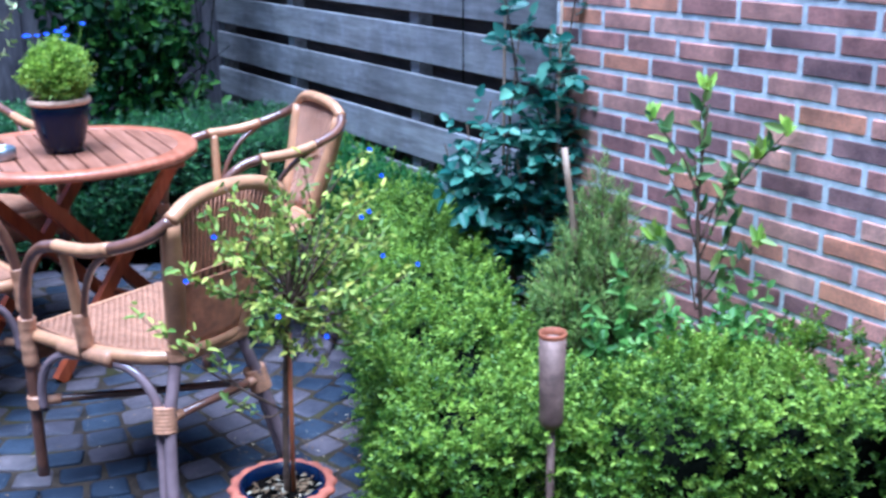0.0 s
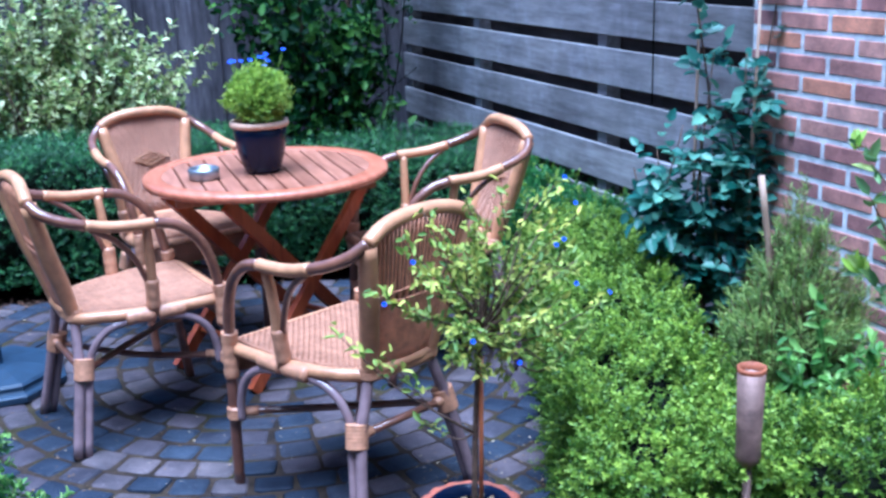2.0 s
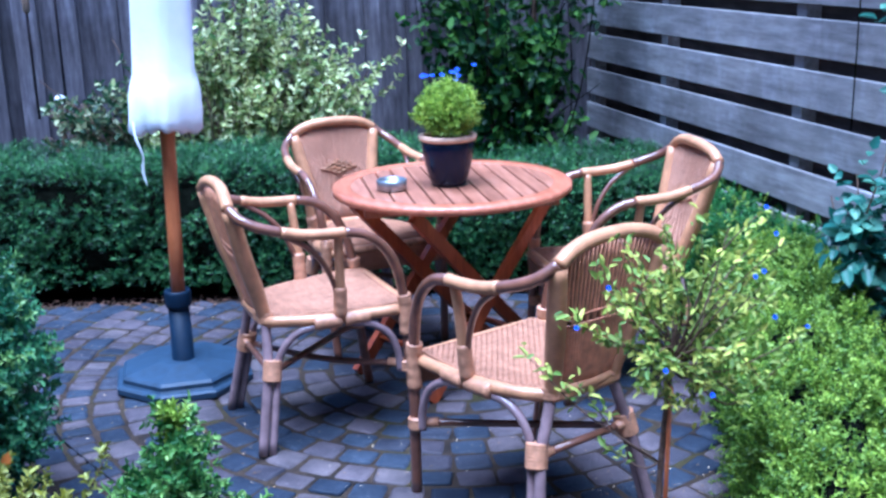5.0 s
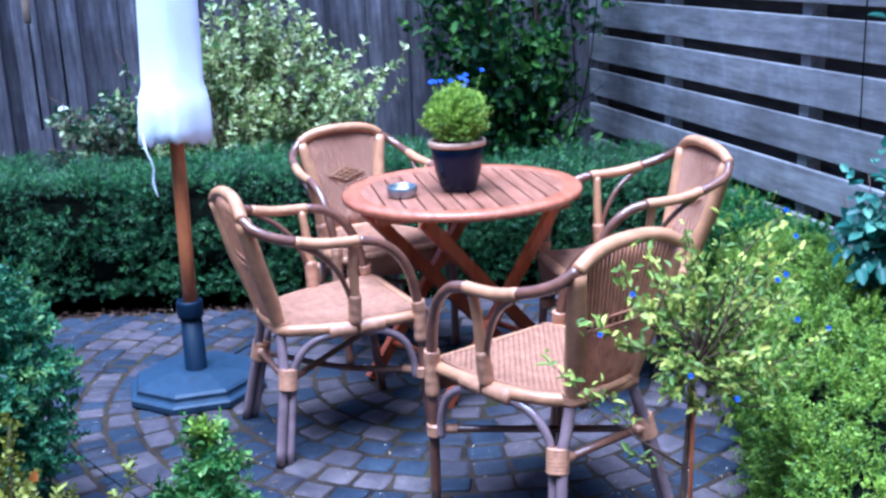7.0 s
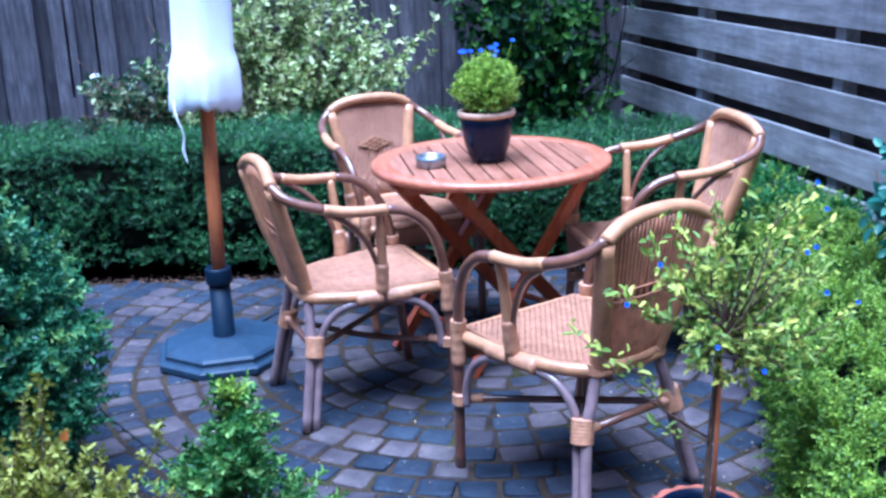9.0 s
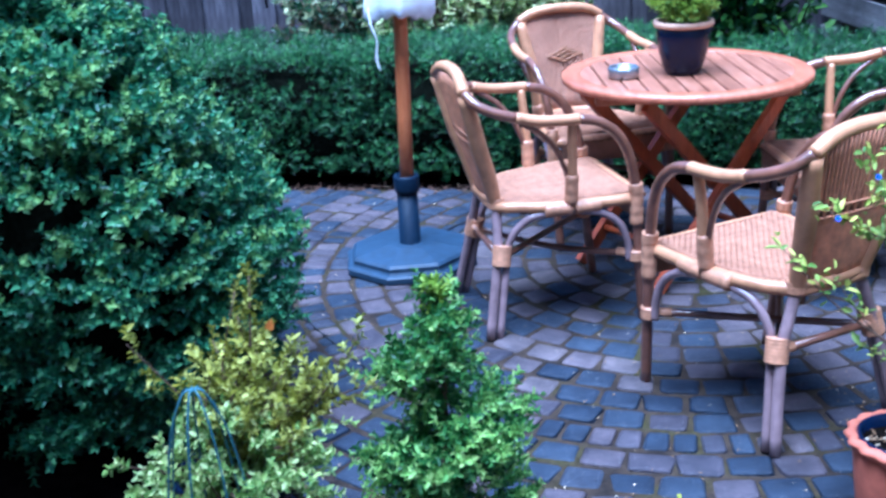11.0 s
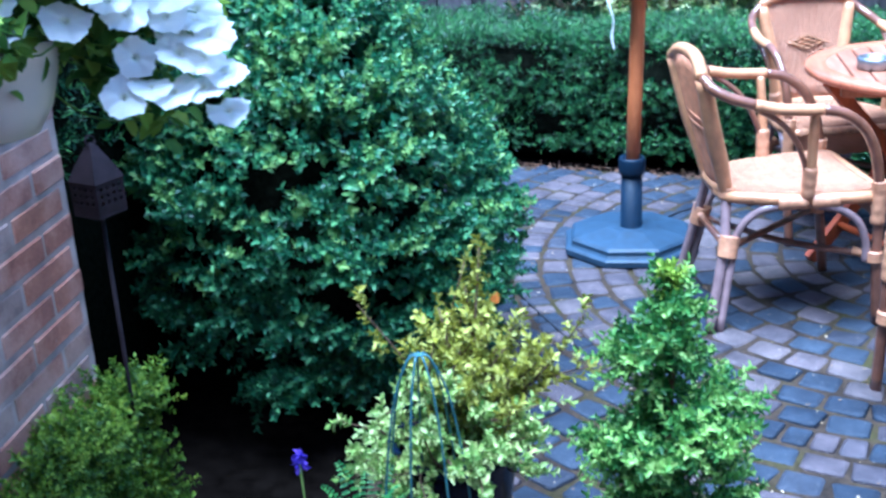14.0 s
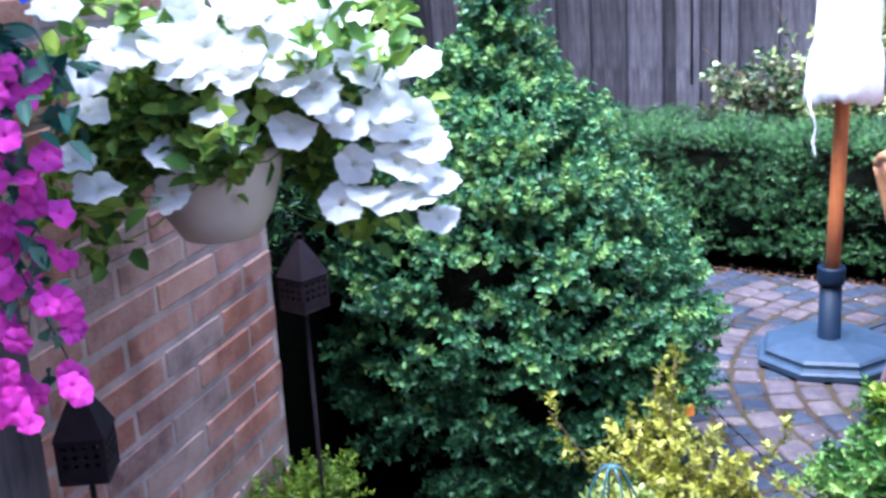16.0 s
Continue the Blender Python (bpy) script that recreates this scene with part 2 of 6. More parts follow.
PEWTER = plain("pewter", (0.3, 0.31, 0.32), 0.35, 0.8, scale=20, spread=0.2, relief=0.2)
WIRE = plain("blue_green_wire", (0.06, 0.14, 0.16), 0.4, 0.2, scale=20, spread=0.2)
BLUEPLASTIC = plain("blue_plastic", (0.012, 0.07, 0.42), 0.35, scale=12, spread=0.15, relief=0.05)
BLACK = plain("black_plastic", (0.012, 0.012, 0.014), 0.4, scale=20, spread=0.2)
BOX = leafy("box_leaves", (0.038, 0.085, 0.01), (0.1, 0.175, 0.016), (0.19, 0.285, 0.03), 0.42)
# darker copy of the box leaves, with shade put into the colour
BOXSHADED = leafy("shaded_box_leaves", (0.02, 0.08, 0.022), (0.055, 0.17, 0.042), (0.12, 0.28, 0.06), 0.4)
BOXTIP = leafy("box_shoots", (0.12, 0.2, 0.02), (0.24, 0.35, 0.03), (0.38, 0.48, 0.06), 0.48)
CONE = leafy("dark_box_leaves", (0.015, 0.058, 0.029), (0.052, 0.16, 0.076), (0.17, 0.36, 0.145), 0.36)
CONETIP = leafy("pale_box_shoots", (0.09, 0.2, 0.06), (0.18, 0.32, 0.09), (0.3, 0.45, 0.14), 0.42)
YEW = leafy("yew_needles", (0.003, 0.018, 0.008), (0.015, 0.068, 0.023), (0.14, 0.3, 0.08), 0.4, 0.12)
YELLOW = leafy("yellow_box_leaves", (0.14, 0.15, 0.016), (0.32, 0.31, 0.03), (0.6, 0.6, 0.16), 0.42)
PALEGREEN = leafy("variegated_box_leaves", (0.12, 0.22, 0.045), (0.34, 0.46, 0.12), (0.72, 0.77, 0.34), 0.42)
SPIRAL = leafy("spiral_leaves", (0.02, 0.07, 0.014), (0.065, 0.17, 0.035), (0.18, 0.34, 0.08), 0.42)
SPIRALTIP = leafy("spiral_shoots", (0.14, 0.28, 0.06), (0.28, 0.46, 0.1), (0.46, 0.62, 0.2), 0.42)
VARIEG = leafy("cream_green_leaves", (0.1, 0.18, 0.045), (0.45, 0.5, 0.17), (0.9, 0.88, 0.52), 0.42)
ORANGELEAF = leafy("orange_leaf", (0.7, 0.2, 0.04), (0.75, 0.24, 0.05), (0.8, 0.3, 0.07), 0.5)
VARIEGSHADED = leafy("shaded_variegated_leaves", (0.015, 0.045, 0.02), (0.05, 0.1, 0.035), (0.45, 0.46, 0.25), 0.4)
# leaf colour lowered to hold the shade of the fence corner
CLIMB = leafy("climber_leaves", (0.004, 0.02, 0.005), (0.018, 0.07, 0.011), (0.16, 0.32, 0.042), 0.48)
ROSE = leafy("rose_leaves", (0.015, 0.065, 0.048), (0.06, 0.17, 0.13), (0.2, 0.38, 0.27), 0.3)
ROSEMARY = leafy("rosemary_needles", (0.08, 0.14, 0.03), (0.2, 0.29, 0.06), (0.42, 0.48, 0.12), 0.55)
LAUREL = leafy("laurel_leaves", (0.07, 0.15, 0.065), (0.2, 0.32, 0.11), (0.5, 0.58, 0.14), 0.36)
YOUNG = leafy("young_laurel_leaves", (0.22, 0.36, 0.04), (0.36, 0.52, 0.06), (0.52, 0.64, 0.1), 0.45)
MINT = leafy("fresh_leaves", (0.07, 0.17, 0.03), (0.16, 0.31, 0.055), (0.32, 0.48, 0.12), 0.46)
STANDARD = leafy("standard_leaves", (0.11, 0.19, 0.03), (0.32, 0.4, 0.07), (0.7, 0.66, 0.12), 0.48)
BALL = leafy("ball_leaves", (0.12, 0.2, 0.015), (0.28, 0.4, 0.03), (0.5, 0.6, 0.07), 0.45)
PETUNIA = leafy("petunia_leaves", (0.06, 0.15, 0.03), (0.16, 0.3, 0.05), (0.36, 0.48, 0.07), 0.5)


def petal_build(nt, b):
    far = nt.nodes.new("ShaderNodeVectorMath")
    far.operation = "LENGTH"
    nt.links.new(coords(nt), far.inputs[0])
    col = ramp(nt, far.outputs["Value"], [(0.002, (0.75, 0.76, 0.4)), (0.006, (0.93, 0.93, 0.92)), (1.0, (0.94, 0.94, 0.94))])
    nt.links.new(col, b.inputs["Base Color"])
    b.inputs["Roughness"].default_value = 0.6
    tr = nt.nodes.new("ShaderNodeBsdfTranslucent")
    tr.inputs[0].default_value = (0.95, 0.95, 0.9, 1)
    mx = nt.nodes.new("ShaderNodeMixShader")
    mx.inputs[0].default_value = 0.38
    nt.links.new(b.outputs[0], mx.inputs[1])
    nt.links.new(tr.outputs[0], mx.inputs[2])
    nt.links.new(mx.outputs[0], nt.nodes["Material Output"].inputs[0])


WHITEPETAL = material("white_petals", petal_build)
PINKPETAL = leafy("magenta_petals", (0.8, 0.03, 0.5), (0.88, 0.06, 0.6), (0.93, 0.18, 0.72), 0.6, 0.35)
BLUEPETAL = leafy("blue_petals", (0.02, 0.03, 0.5), (0.03, 0.06, 0.65), (0.08, 0.16, 0.8), 0.6, 0.3)
VIOLET = leafy("violet_petals", (0.06, 0.03, 0.4), (0.1, 0.05, 0.5), (0.2, 0.1, 0.6), 0.6, 0.2)
NEEDLES = leafy("dry_needles", (0.035, 0.018, 0.012), (0.085, 0.04, 0.025), (0.24, 0.13, 0.085), 0.7, 0.05)
DRY = leafy("dry_litter", (0.13, 0.065, 0.028), (0.3, 0.18, 0.09), (0.7, 0.56, 0.4), 0.7, 0.1)


# ---- shape helpers ----
class Geo:
    """Gathers rings, boxes and tubes into one mesh."""

    def __init__(self):
        self.v, self.f = [], []

    def add(self, verts, faces):
        n = len(self.v)
        self.v += [tuple(p) for p in verts]
        self.f += [tuple(i + n for i in f) for f in faces]
        return self

    def rings(self, rings, caps=True, closed=True):
        m, n = len(rings[0]), len(rings)
        faces = []
        for a in range(n - 1):
            for b in range(m if closed else m - 1):
                c = (b + 1) % m
                faces.append((a * m + b, a * m + c, (a + 1) * m + c, (a + 1) * m + b))
        if caps and closed:
            faces += [tuple(range(m))[::-1], tuple((n - 1) * m + k for k in range(m))]
        return self.add([p for r in rings for p in r], faces)

    def tube(self, points, radius, sides=10, steps=6):
        pts = smooth_line(points, steps)
        rad = radius if isinstance(radius, (list, tuple)) else [radius] * 2
        rings, up = [], Vector((0.013, 0.021, 1))
        for k, p in enumerate(pts):
            d = (pts[min(k + 1, len(pts) - 1)] - pts[max(k - 1, 0)]).normalized()
            side = d.cross(up)
            side = side.normalized() if side.length > 1e-4 else Vector((1, 0, 0))
            up = side.cross(d).normalized()
            s = k / max(1, len(pts) - 1) * (len(rad) - 1)
            i = min(int(s), len(rad) - 2)
            r = rad[i] + (rad[i + 1] - rad[i]) * (s - i)
            rings.append([p + r * (math.cos(a) * side + math.sin(a) * up) for a in (2 * math.pi * q / sides for q in range(sides))])
        return self.rings(rings)

    def lathe(self, profile, centre=(0, 0, 0), sides=24, wave=0.0, waves=8, turn=0.0, caps=True):
        rings = []
        for r, z in profile:
            rings.append([(centre[0] + r * (1 + wave * math.cos(waves * a)) * math.cos(a + turn), centre[1] + r * (1 + wave * math.cos(waves * a)) * math.sin(a + turn), centre[2] + z) for a in (2 * math.pi * q / sides for q in range(sides))])
        return self.rings(rings, caps)

    def box(self, x0, x1, y0, y1, z0, z1, bevel=0.0):
        c, h, b = Vector(((x0 + x1) / 2, (y0 + y1) / 2, (z0 + z1) / 2)), Vector(((x1 - x0) / 2, (y1 - y0) / 2, (z1 - z0) / 2)), bevel
        if b <= 0:
            return self.rings([[(x0, y0, z), (x1, y0, z), (x1, y1, z), (x0, y1, z)] for z in (z0, z1)])

        def ring(i, z):
            x, y, k = h.x - i, h.y - i, b
            return [c + Vector(p) for p in ((-x + k, -y, z), (x - k, -y, z), (x, -y + k, z), (x, y - k, z), (x - k, y, z), (-x + k, y, z), (-x, y - k, z), (-x, -y + k, z))]

        return self.rings([ring(b, -h.z), ring(0, -h.z + b), ring(0, h.z - b), ring(b, h.z)])


def smooth_line(points, steps):
    p = [Vector(q) for q in points]
    if len(p) < 3 or steps < 2:
        return p
    p = [2 * p[0] - p[1], *p, 2 * p[-1] - p[-2]]
    out = []
    for k in range(1, len(p) - 2):
        a, b, c, d = p[k - 1 : k + 3]
        for s in range(steps):
            t = s / steps
            out.append(0.5 * ((2 * b) + (c - a) * t + (2 * a - 5 * b + 4 * c - d) * t * t + (3 * b - 3 * c + d - a) * t**3))
    return out + [p[-2]]


def mesh_of(name, geo, mat, smooth=True):
    me = bpy.data.meshes.new(name)
    if isinstance(geo, Geo):
        me.from_pydata(geo.v, [], geo.f)
    else:
        verts, quads = geo
        me.vertices.add(len(verts))
        me.vertices.foreach_set("co", np.ascontiguousarray(verts, dtype=np.float32).ravel())
        me.loops.add(quads.size)
        me.loops.foreach_set("vertex_index", np.ascontiguousarray(quads, dtype=np.int32).ravel())
        me.polygons.add(len(quads))
        me.polygons.foreach_set("loop_start", np.arange(0, quads.size, quads.shape[1], dtype=np.int32))
        me.update(calc_edges=True)
    me.validate()
    me.materials.append(mat)
    if smooth:
        me.polygons.foreach_set("use_smooth", np.ones(len(me.polygons), dtype=bool))
    me.update()
    return me


def part(name, geo, mat, parent, label="", smooth=True, kind=""):
    ob = new(name, mesh_of(name, geo, mat, smooth))
    ob.parent = parent
    if label or kind:
        tagged(ob, label, kind=kind)
    return ob


def thing(name, label, category, group="", kind="", at=(0, 0, 0), turn=0.0):
    ob = new(name)
    ob.empty_display_size = 0.1
    ob.matrix_world = pose(*at, 0, 0, turn)
    return tagged(ob, label, category, group, kind)


def single(name, geo, mat, label, category, group="", kind="", smooth=True):
    return tagged(new(name, mesh_of(name, geo, mat, smooth)), label, category, group, kind)


RNG = np.random.default_rng(7)


def unit(a):
    return a / np.maximum(np.linalg.norm(a, axis=-1, keepdims=True), 1e-9)


def lumps(p, scale, seed):
    """A smooth uneven field over places, about -1 to 1."""
    g = np.random.default_rng(seed)
    out = np.zeros(len(p))
    for k in range(6):
        w = g.normal(size=3) * scale * (0.6 + 0.35 * k)
        out += np.sin(p @ w + g.uniform(0, 6.28)) / (1 + 0.35 * k)
    return out / 2.6


def leaf_mesh(base, way, face, length, width, fold=0.25, curl=0.15):
    """Leaves of six points, folded along the midrib: base, sides and tip. Arrays of n rows."""
    n = len(base)
    way = unit(way)
    side = unit(np.cross(way, face))
    up = np.cross(side, way)
    length = np.broadcast_to(length, n)[:, None]
    width = np.broadcast_to(width, n)[:, None]
    lift = up * width * fold
    l1 = base + way * length * 0.3 + side * width * 0.46 + lift
    l2 = base + way * length * 0.72 + side * width * 0.38 + lift * 0.8 - up * length * curl * 0.4
    r1 = base + way * length * 0.3 - side * width * 0.46 + lift
    r2 = base + way * length * 0.72 - side * width * 0.38 + lift * 0.8 - up * length * curl * 0.4
    tip = base + way * length - up * length * curl
    verts = np.stack([base, l1, l2, tip, r2, r1], 1).reshape(-1, 3)
    k = np.arange(n)[:, None] * 6
    quads = np.concatenate([k + [0, 3, 2, 1], k + [0, 5, 4, 3]], 0)
    return verts, quads


def flat_leaf_mesh(base, way, face, length, width, fold=0.2):
    """The cheapest leaf: four points, two triangles."""
    n = len(base)
    way = unit(way)
    side = unit(np.cross(way, face))
    up = np.cross(side, way)
    length = np.broadcast_to(length, n)[:, None]
    width = np.broadcast_to(width, n)[:, None]
    mid = base + way * length * 0.5 + up * width * fold
    verts = np.stack([base, mid + side * width * 0.5, base + way * length, mid - side * width * 0.5], 1).reshape(-1, 3)
    k = np.arange(n)[:, None] * 4
    return verts, np.concatenate([k + [0, 2, 1], k + [0, 3, 2]], 0)


def sprigs(base, way, nodes, reach, length, width, spread=0.9, rich=True, droop=0.0):
    """Twigs with opposite leaves, as on box: rows of bases and directions."""
    g, m = RNG, len(base)
    way = unit(way)
    a = unit(np.cross(way, g.normal(size=(m, 3))))
    b = np.cross(way, a)
    bases, ways, faces = [], [], []
    for k in range(nodes):
        t = (k + 0.3) / nodes
        u, w = (a, b) if k % 2 else (b, a)
        for s in (1, -1):
            bases.append(base + way * reach * t)
            ways.append(way * (1.1 - spread * 0.5 + 0.4 * t) + u * s * spread + g.normal(size=(m, 3)) * 0.22 - np.array([0, 0, droop]))
            faces.append(way + u * s * -0.3 + g.normal(size=(m, 3)) * 0.25)
    bases, ways, faces = (np.concatenate(q) for q in (bases, ways, faces))
    n = len(bases)
    size = g.uniform(0.7, 1.2, n)
    return (leaf_mesh if rich else flat_leaf_mesh)(bases, ways, faces, length * size, width * size)


def on_slab(n, lx, ly, h, round_by=0.08, seed=1, amount=0.03, bottom=0.05, sides=(1, 1, 1, 1)):
    """Places and outward directions on a clipped hedge 0..lx by 0..ly by h, with rounded shoulders and an uneven face. sides: x0, x1, y0, y1."""
    g = np.random.default_rng(seed)
    areas = np.array([lx * ly, ly * h * sides[0], ly * h * sides[1], lx * h * sides[2], lx * h * sides[3]])
    pick = g.choice(5, n, p=areas / areas.sum())
    p = np.stack([g.uniform(0, lx, n), g.uniform(0, ly, n), g.uniform(bottom, h, n)], 1)
    nrm = np.zeros((n, 3))
    for k, (axis, val, s) in enumerate(((2, h, 1), (0, 0, -1), (0, lx, 1), (1, 0, -1), (1, ly, 1))):
        sel = pick == k
        p[sel, axis] = val
        nrm[sel, axis] = s
    centre = np.clip(p, [round_by, round_by, -1], [lx - round_by, ly - round_by, h - round_by])
    d = p - centre
    far = np.linalg.norm(d, axis=1, keepdims=True)
    nrm = np.where(far > 1e-6, unit(d), nrm)
    p = centre + nrm * np.minimum(np.maximum(far, round_by * 0.98), round_by)
    p += nrm * (lumps(p, 7.0, seed) * amount + lumps(p, 22.0, seed + 9) * amount * 0.5)[:, None]
    return p, nrm


def turned(p, n, at, degrees):
    c, s = math.cos(radians(degrees)), math.sin(radians(degrees))
    r = np.array([[c, -s, 0], [s, c, 0], [0, 0, 1]])
    return p @ r.T + np.array(at), n @ r.T


def slab_core(lx, ly, h, inset, at, degrees, bottom=0.0):
    geo = Geo().box(inset, lx - inset, inset, ly - inset, bottom, h - inset, min(0.06, lx / 4, ly / 4))
    m = pose(*at, 0, 0, degrees)
    geo.v = [tuple(m @ Vector(v)) for v in geo.v]
    return geo


def hedge(name, label, at, turn, lx, ly, h, per_m2, leaf, seed, tips=0.0, needles=False, sides=(1, 1, 1, 1), lay=0.35, bottom=0.05, core=None):
    top = thing(name, label, "hedge")
    area = lx * ly + h * (ly * (sides[0] + sides[1]) + lx * (sides[2] + sides[3]))
    per = 1 if needles else 7
    n = int(area * per_m2 / per)
    p, nrm = on_slab(n, lx, ly, h, 0.07, seed, 0.05, bottom, sides)
    p, nrm = turned(p, nrm, at, turn)
    if core:
        p, nrm = p[p[:, 0] < -0.02], nrm[p[:, 0] < -0.02]
        n = len(p)
    if needles:
        # sides keep fewer sprigs, so the near-black core shows there as shade
        fans = lumps(p * np.array([1, 1, 1.5]), 13.0, seed + 5) + 0.5 * nrm[:, 2] > RNG.uniform(-0.6, 0.2, n)
        p, nrm = p[fans], nrm[fans]
        n = len(p)
    depth = RNG.uniform(0.0, 0.055, n)[:, None] if needles else 0.085 * RNG.random(n)[:, None] ** 1.5 - 0.012
    way = nrm * 0.9 + np.array([0, 0, lay]) + RNG.normal(size=(n, 3)) * 0.45
    p = p - nrm * (depth + 0.012)
    if not needles:
        # each clump is one twig that fans out into sprays
        p, nrm, way = np.repeat(p, per, 0), np.repeat(nrm, per, 0), unit(np.repeat(way, per, 0))
        n = len(p)
        fan = RNG.normal(size=(n, 3))
        p = p + fan * 0.013
        way = way + fan * 0.42
    # solid core whose near-black colour stands for the shade inside the hedge
    part("twig_core", slab_core(core or lx, ly, h, 0.065 if needles or lx < 0.2 else 0.09, at, turn, 0.0), NEARBLACK, top, "near-black core, the shade inside the foliage put into its colour")
    if needles:
        geo = sprigs(p, way, 7, 0.065, 0.024, 0.0042, 1.0, False)
        part("foliage", geo, leaf, top, "", False, "stuff")
    else:
        # pale young shoots crowd the top, which also paints its light into the colour
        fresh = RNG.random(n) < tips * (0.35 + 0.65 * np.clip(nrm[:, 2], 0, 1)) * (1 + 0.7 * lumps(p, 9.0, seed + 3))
        part("foliage", sprigs(p[~fresh], way[~fresh], 5, 0.04, 0.013, 0.0078), leaf, top, "", False, "stuff")
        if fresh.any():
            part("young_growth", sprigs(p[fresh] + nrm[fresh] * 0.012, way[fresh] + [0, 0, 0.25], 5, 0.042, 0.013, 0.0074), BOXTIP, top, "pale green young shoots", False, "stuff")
    return top


# ---- ground, walls and fences ----
CIRCLE = (-1.31, 1.72)
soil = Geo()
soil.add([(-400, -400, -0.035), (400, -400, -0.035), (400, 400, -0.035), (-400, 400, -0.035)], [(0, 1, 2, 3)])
single("ground", soil, SOIL, "bare garden soil, darkened to hold the deep shade under the plants", "ground", kind="structure")

COURSE, STRETCH = 0.0625, 0.22
BRICKMESH = mesh_of("brick", Geo().box(-0.04, 0.0, -0.103, 0.103, -0.0245, 0.0245, 0.004), BRICK, False)
OLDBRICKMESH = mesh_of("old_brick", Geo().box(-0.04, 0.0, -0.1045, 0.1045, -0.0255, 0.0255, 0.0035), OLDBRICK, False)


def lay_bricks(wall, mesh, x, facing, y0, y1, z0, z1, seed):
    g = np.random.default_rng(seed)
    for c in range(-40, 40):
        z = 1.15 - COURSE * c
        if not z0 < z < z1:
            continue
        shift = 0.0 if c % 2 else STRETCH / 2
        for n in range(-40, 40):
            y = shift + STRETCH * n
            a, b = max(y - 0.1045, y0), min(y + 0.1045, y1)
            if b - a < 0.04:
                continue
            ob = new("brick", mesh)
            ob.parent = wall
            out = facing * g.uniform(-0.002, 0.0015)
            ob.matrix_basis = pose(x + out, (a + b) / 2, z + g.uniform(-0.0015, 0.0015), g.uniform(-0.5, 0.5), 0, 0 if facing > 0 else 180) @ Matrix.Diagonal((1, (b - a) / 0.209, 1, 1))


# the shed wall: its face lies in x = 0
wall_east = thing("wall_east", "red brick shed wall with pale joints", "wall", kind="structure")
part("mortar_bed", Geo().box(0.0035, 0.26, -4.6, 0.56, -0.05, 2.6), MORTAR, wall_east, "", False)
wall_west = thing("wall_west", "orange brick house wall with grey joints", "wall", kind="structure")
# the unseen height above the laid bricks is chosen to shape the light
part("mortar_bed", Geo().box(-3.86, -3.6025, -4.6, -0.2, -0.05, 3.7), OLDMORTAR, wall_west, "", False)
# never in view: added behind the camera to cut light from the south
house = thing("wall_south", "added unseen brick wall that blocks light from behind the camera", "wall", kind="structure")
part("wall_face", Geo().box(-3.86, 0.26, -4.85, -4.6, -0.05, 3.6), OLDBRICK, house, "", False)

# side fence: planks on both sides of square posts, set apart by gaps
fence_east = thing("fence_east", "weathered grey wooden fence of horizontal planks", "fence", kind="structure")
for k in range(11):
    z = 0.855 + 0.196 * (k - 4)
    g = Geo().box(0.05, 0.07, 0.565, 3.74, z - 0.0975, z + 0.0475, 0.003)
    part("plank", g, FENCE, fence_east, "", False)
for k in range(10):
    z = 0.732 + 0.196 * (k - 3)
    part("rear_plank", Geo().box(0.14, 0.16, 0.565, 3.74, z - 0.09, z + 0.09), BACKSLAT, fence_east, "brown plank on the far side", False)
for y in (0.62, 1.585, 2.78, 3.7):
    part("post", Geo().box(0.071, 0.139, y - 0.034, y + 0.034, -0.05, 1.95, 0.003), FENCE, fence_east, "", False)

part("cord", Geo().tube([(0.036, 1.16, 1.95), (0.034, 1.162, 1.4), (0.03, 1.16, 0.92)], 0.0028, 6, 3), NEARBLACK, fence_east, "thin dark hanging cord")

# back fence: upright boards, every other one set behind
fence_north = thing("fence_north", "dark weathered fence of upright overlapping boards", "fence", kind="structure")
NORTH = pose(0.07, 3.76, 0, 0, 0, 180 - 16)
for k in range(44):
    g = Geo().box(-0.073, 0.073, -0.009, 0.009, -0.04, 1.88 + RNG.uniform(-0.02, 0.02), 0.002)
    ob = part("board", g, BOARD, fence_north, "", False)
    ob.matrix_basis = NORTH @ pose(0.06 + 0.118 * k, 0.0 if k % 2 else -0.022, 0, 0, RNG.uniform(-0.3, 0.3), RNG.uniform(-1.0, 1.0))
for z in (0.35, 1.1, 1.7):
    ob = part("rail", Geo().box(-0.1, 5.3, -0.075, -0.035, z - 0.035, z + 0.035), BACKSLAT, fence_north, "", False)
    ob.matrix_basis = NORTH.copy()
fence_west = thing("fence_west", "dark weathered boundary fence", "fence", kind="structure")
for k in range(30):
    part("board", Geo().box(-4.93 - 0.02 * (k % 2), -4.91 - 0.02 * (k % 2), -0.3 + 0.19 * k, -0.12 + 0.19 * k, -0.04, 1.88), BOARD, fence_west, "", False)


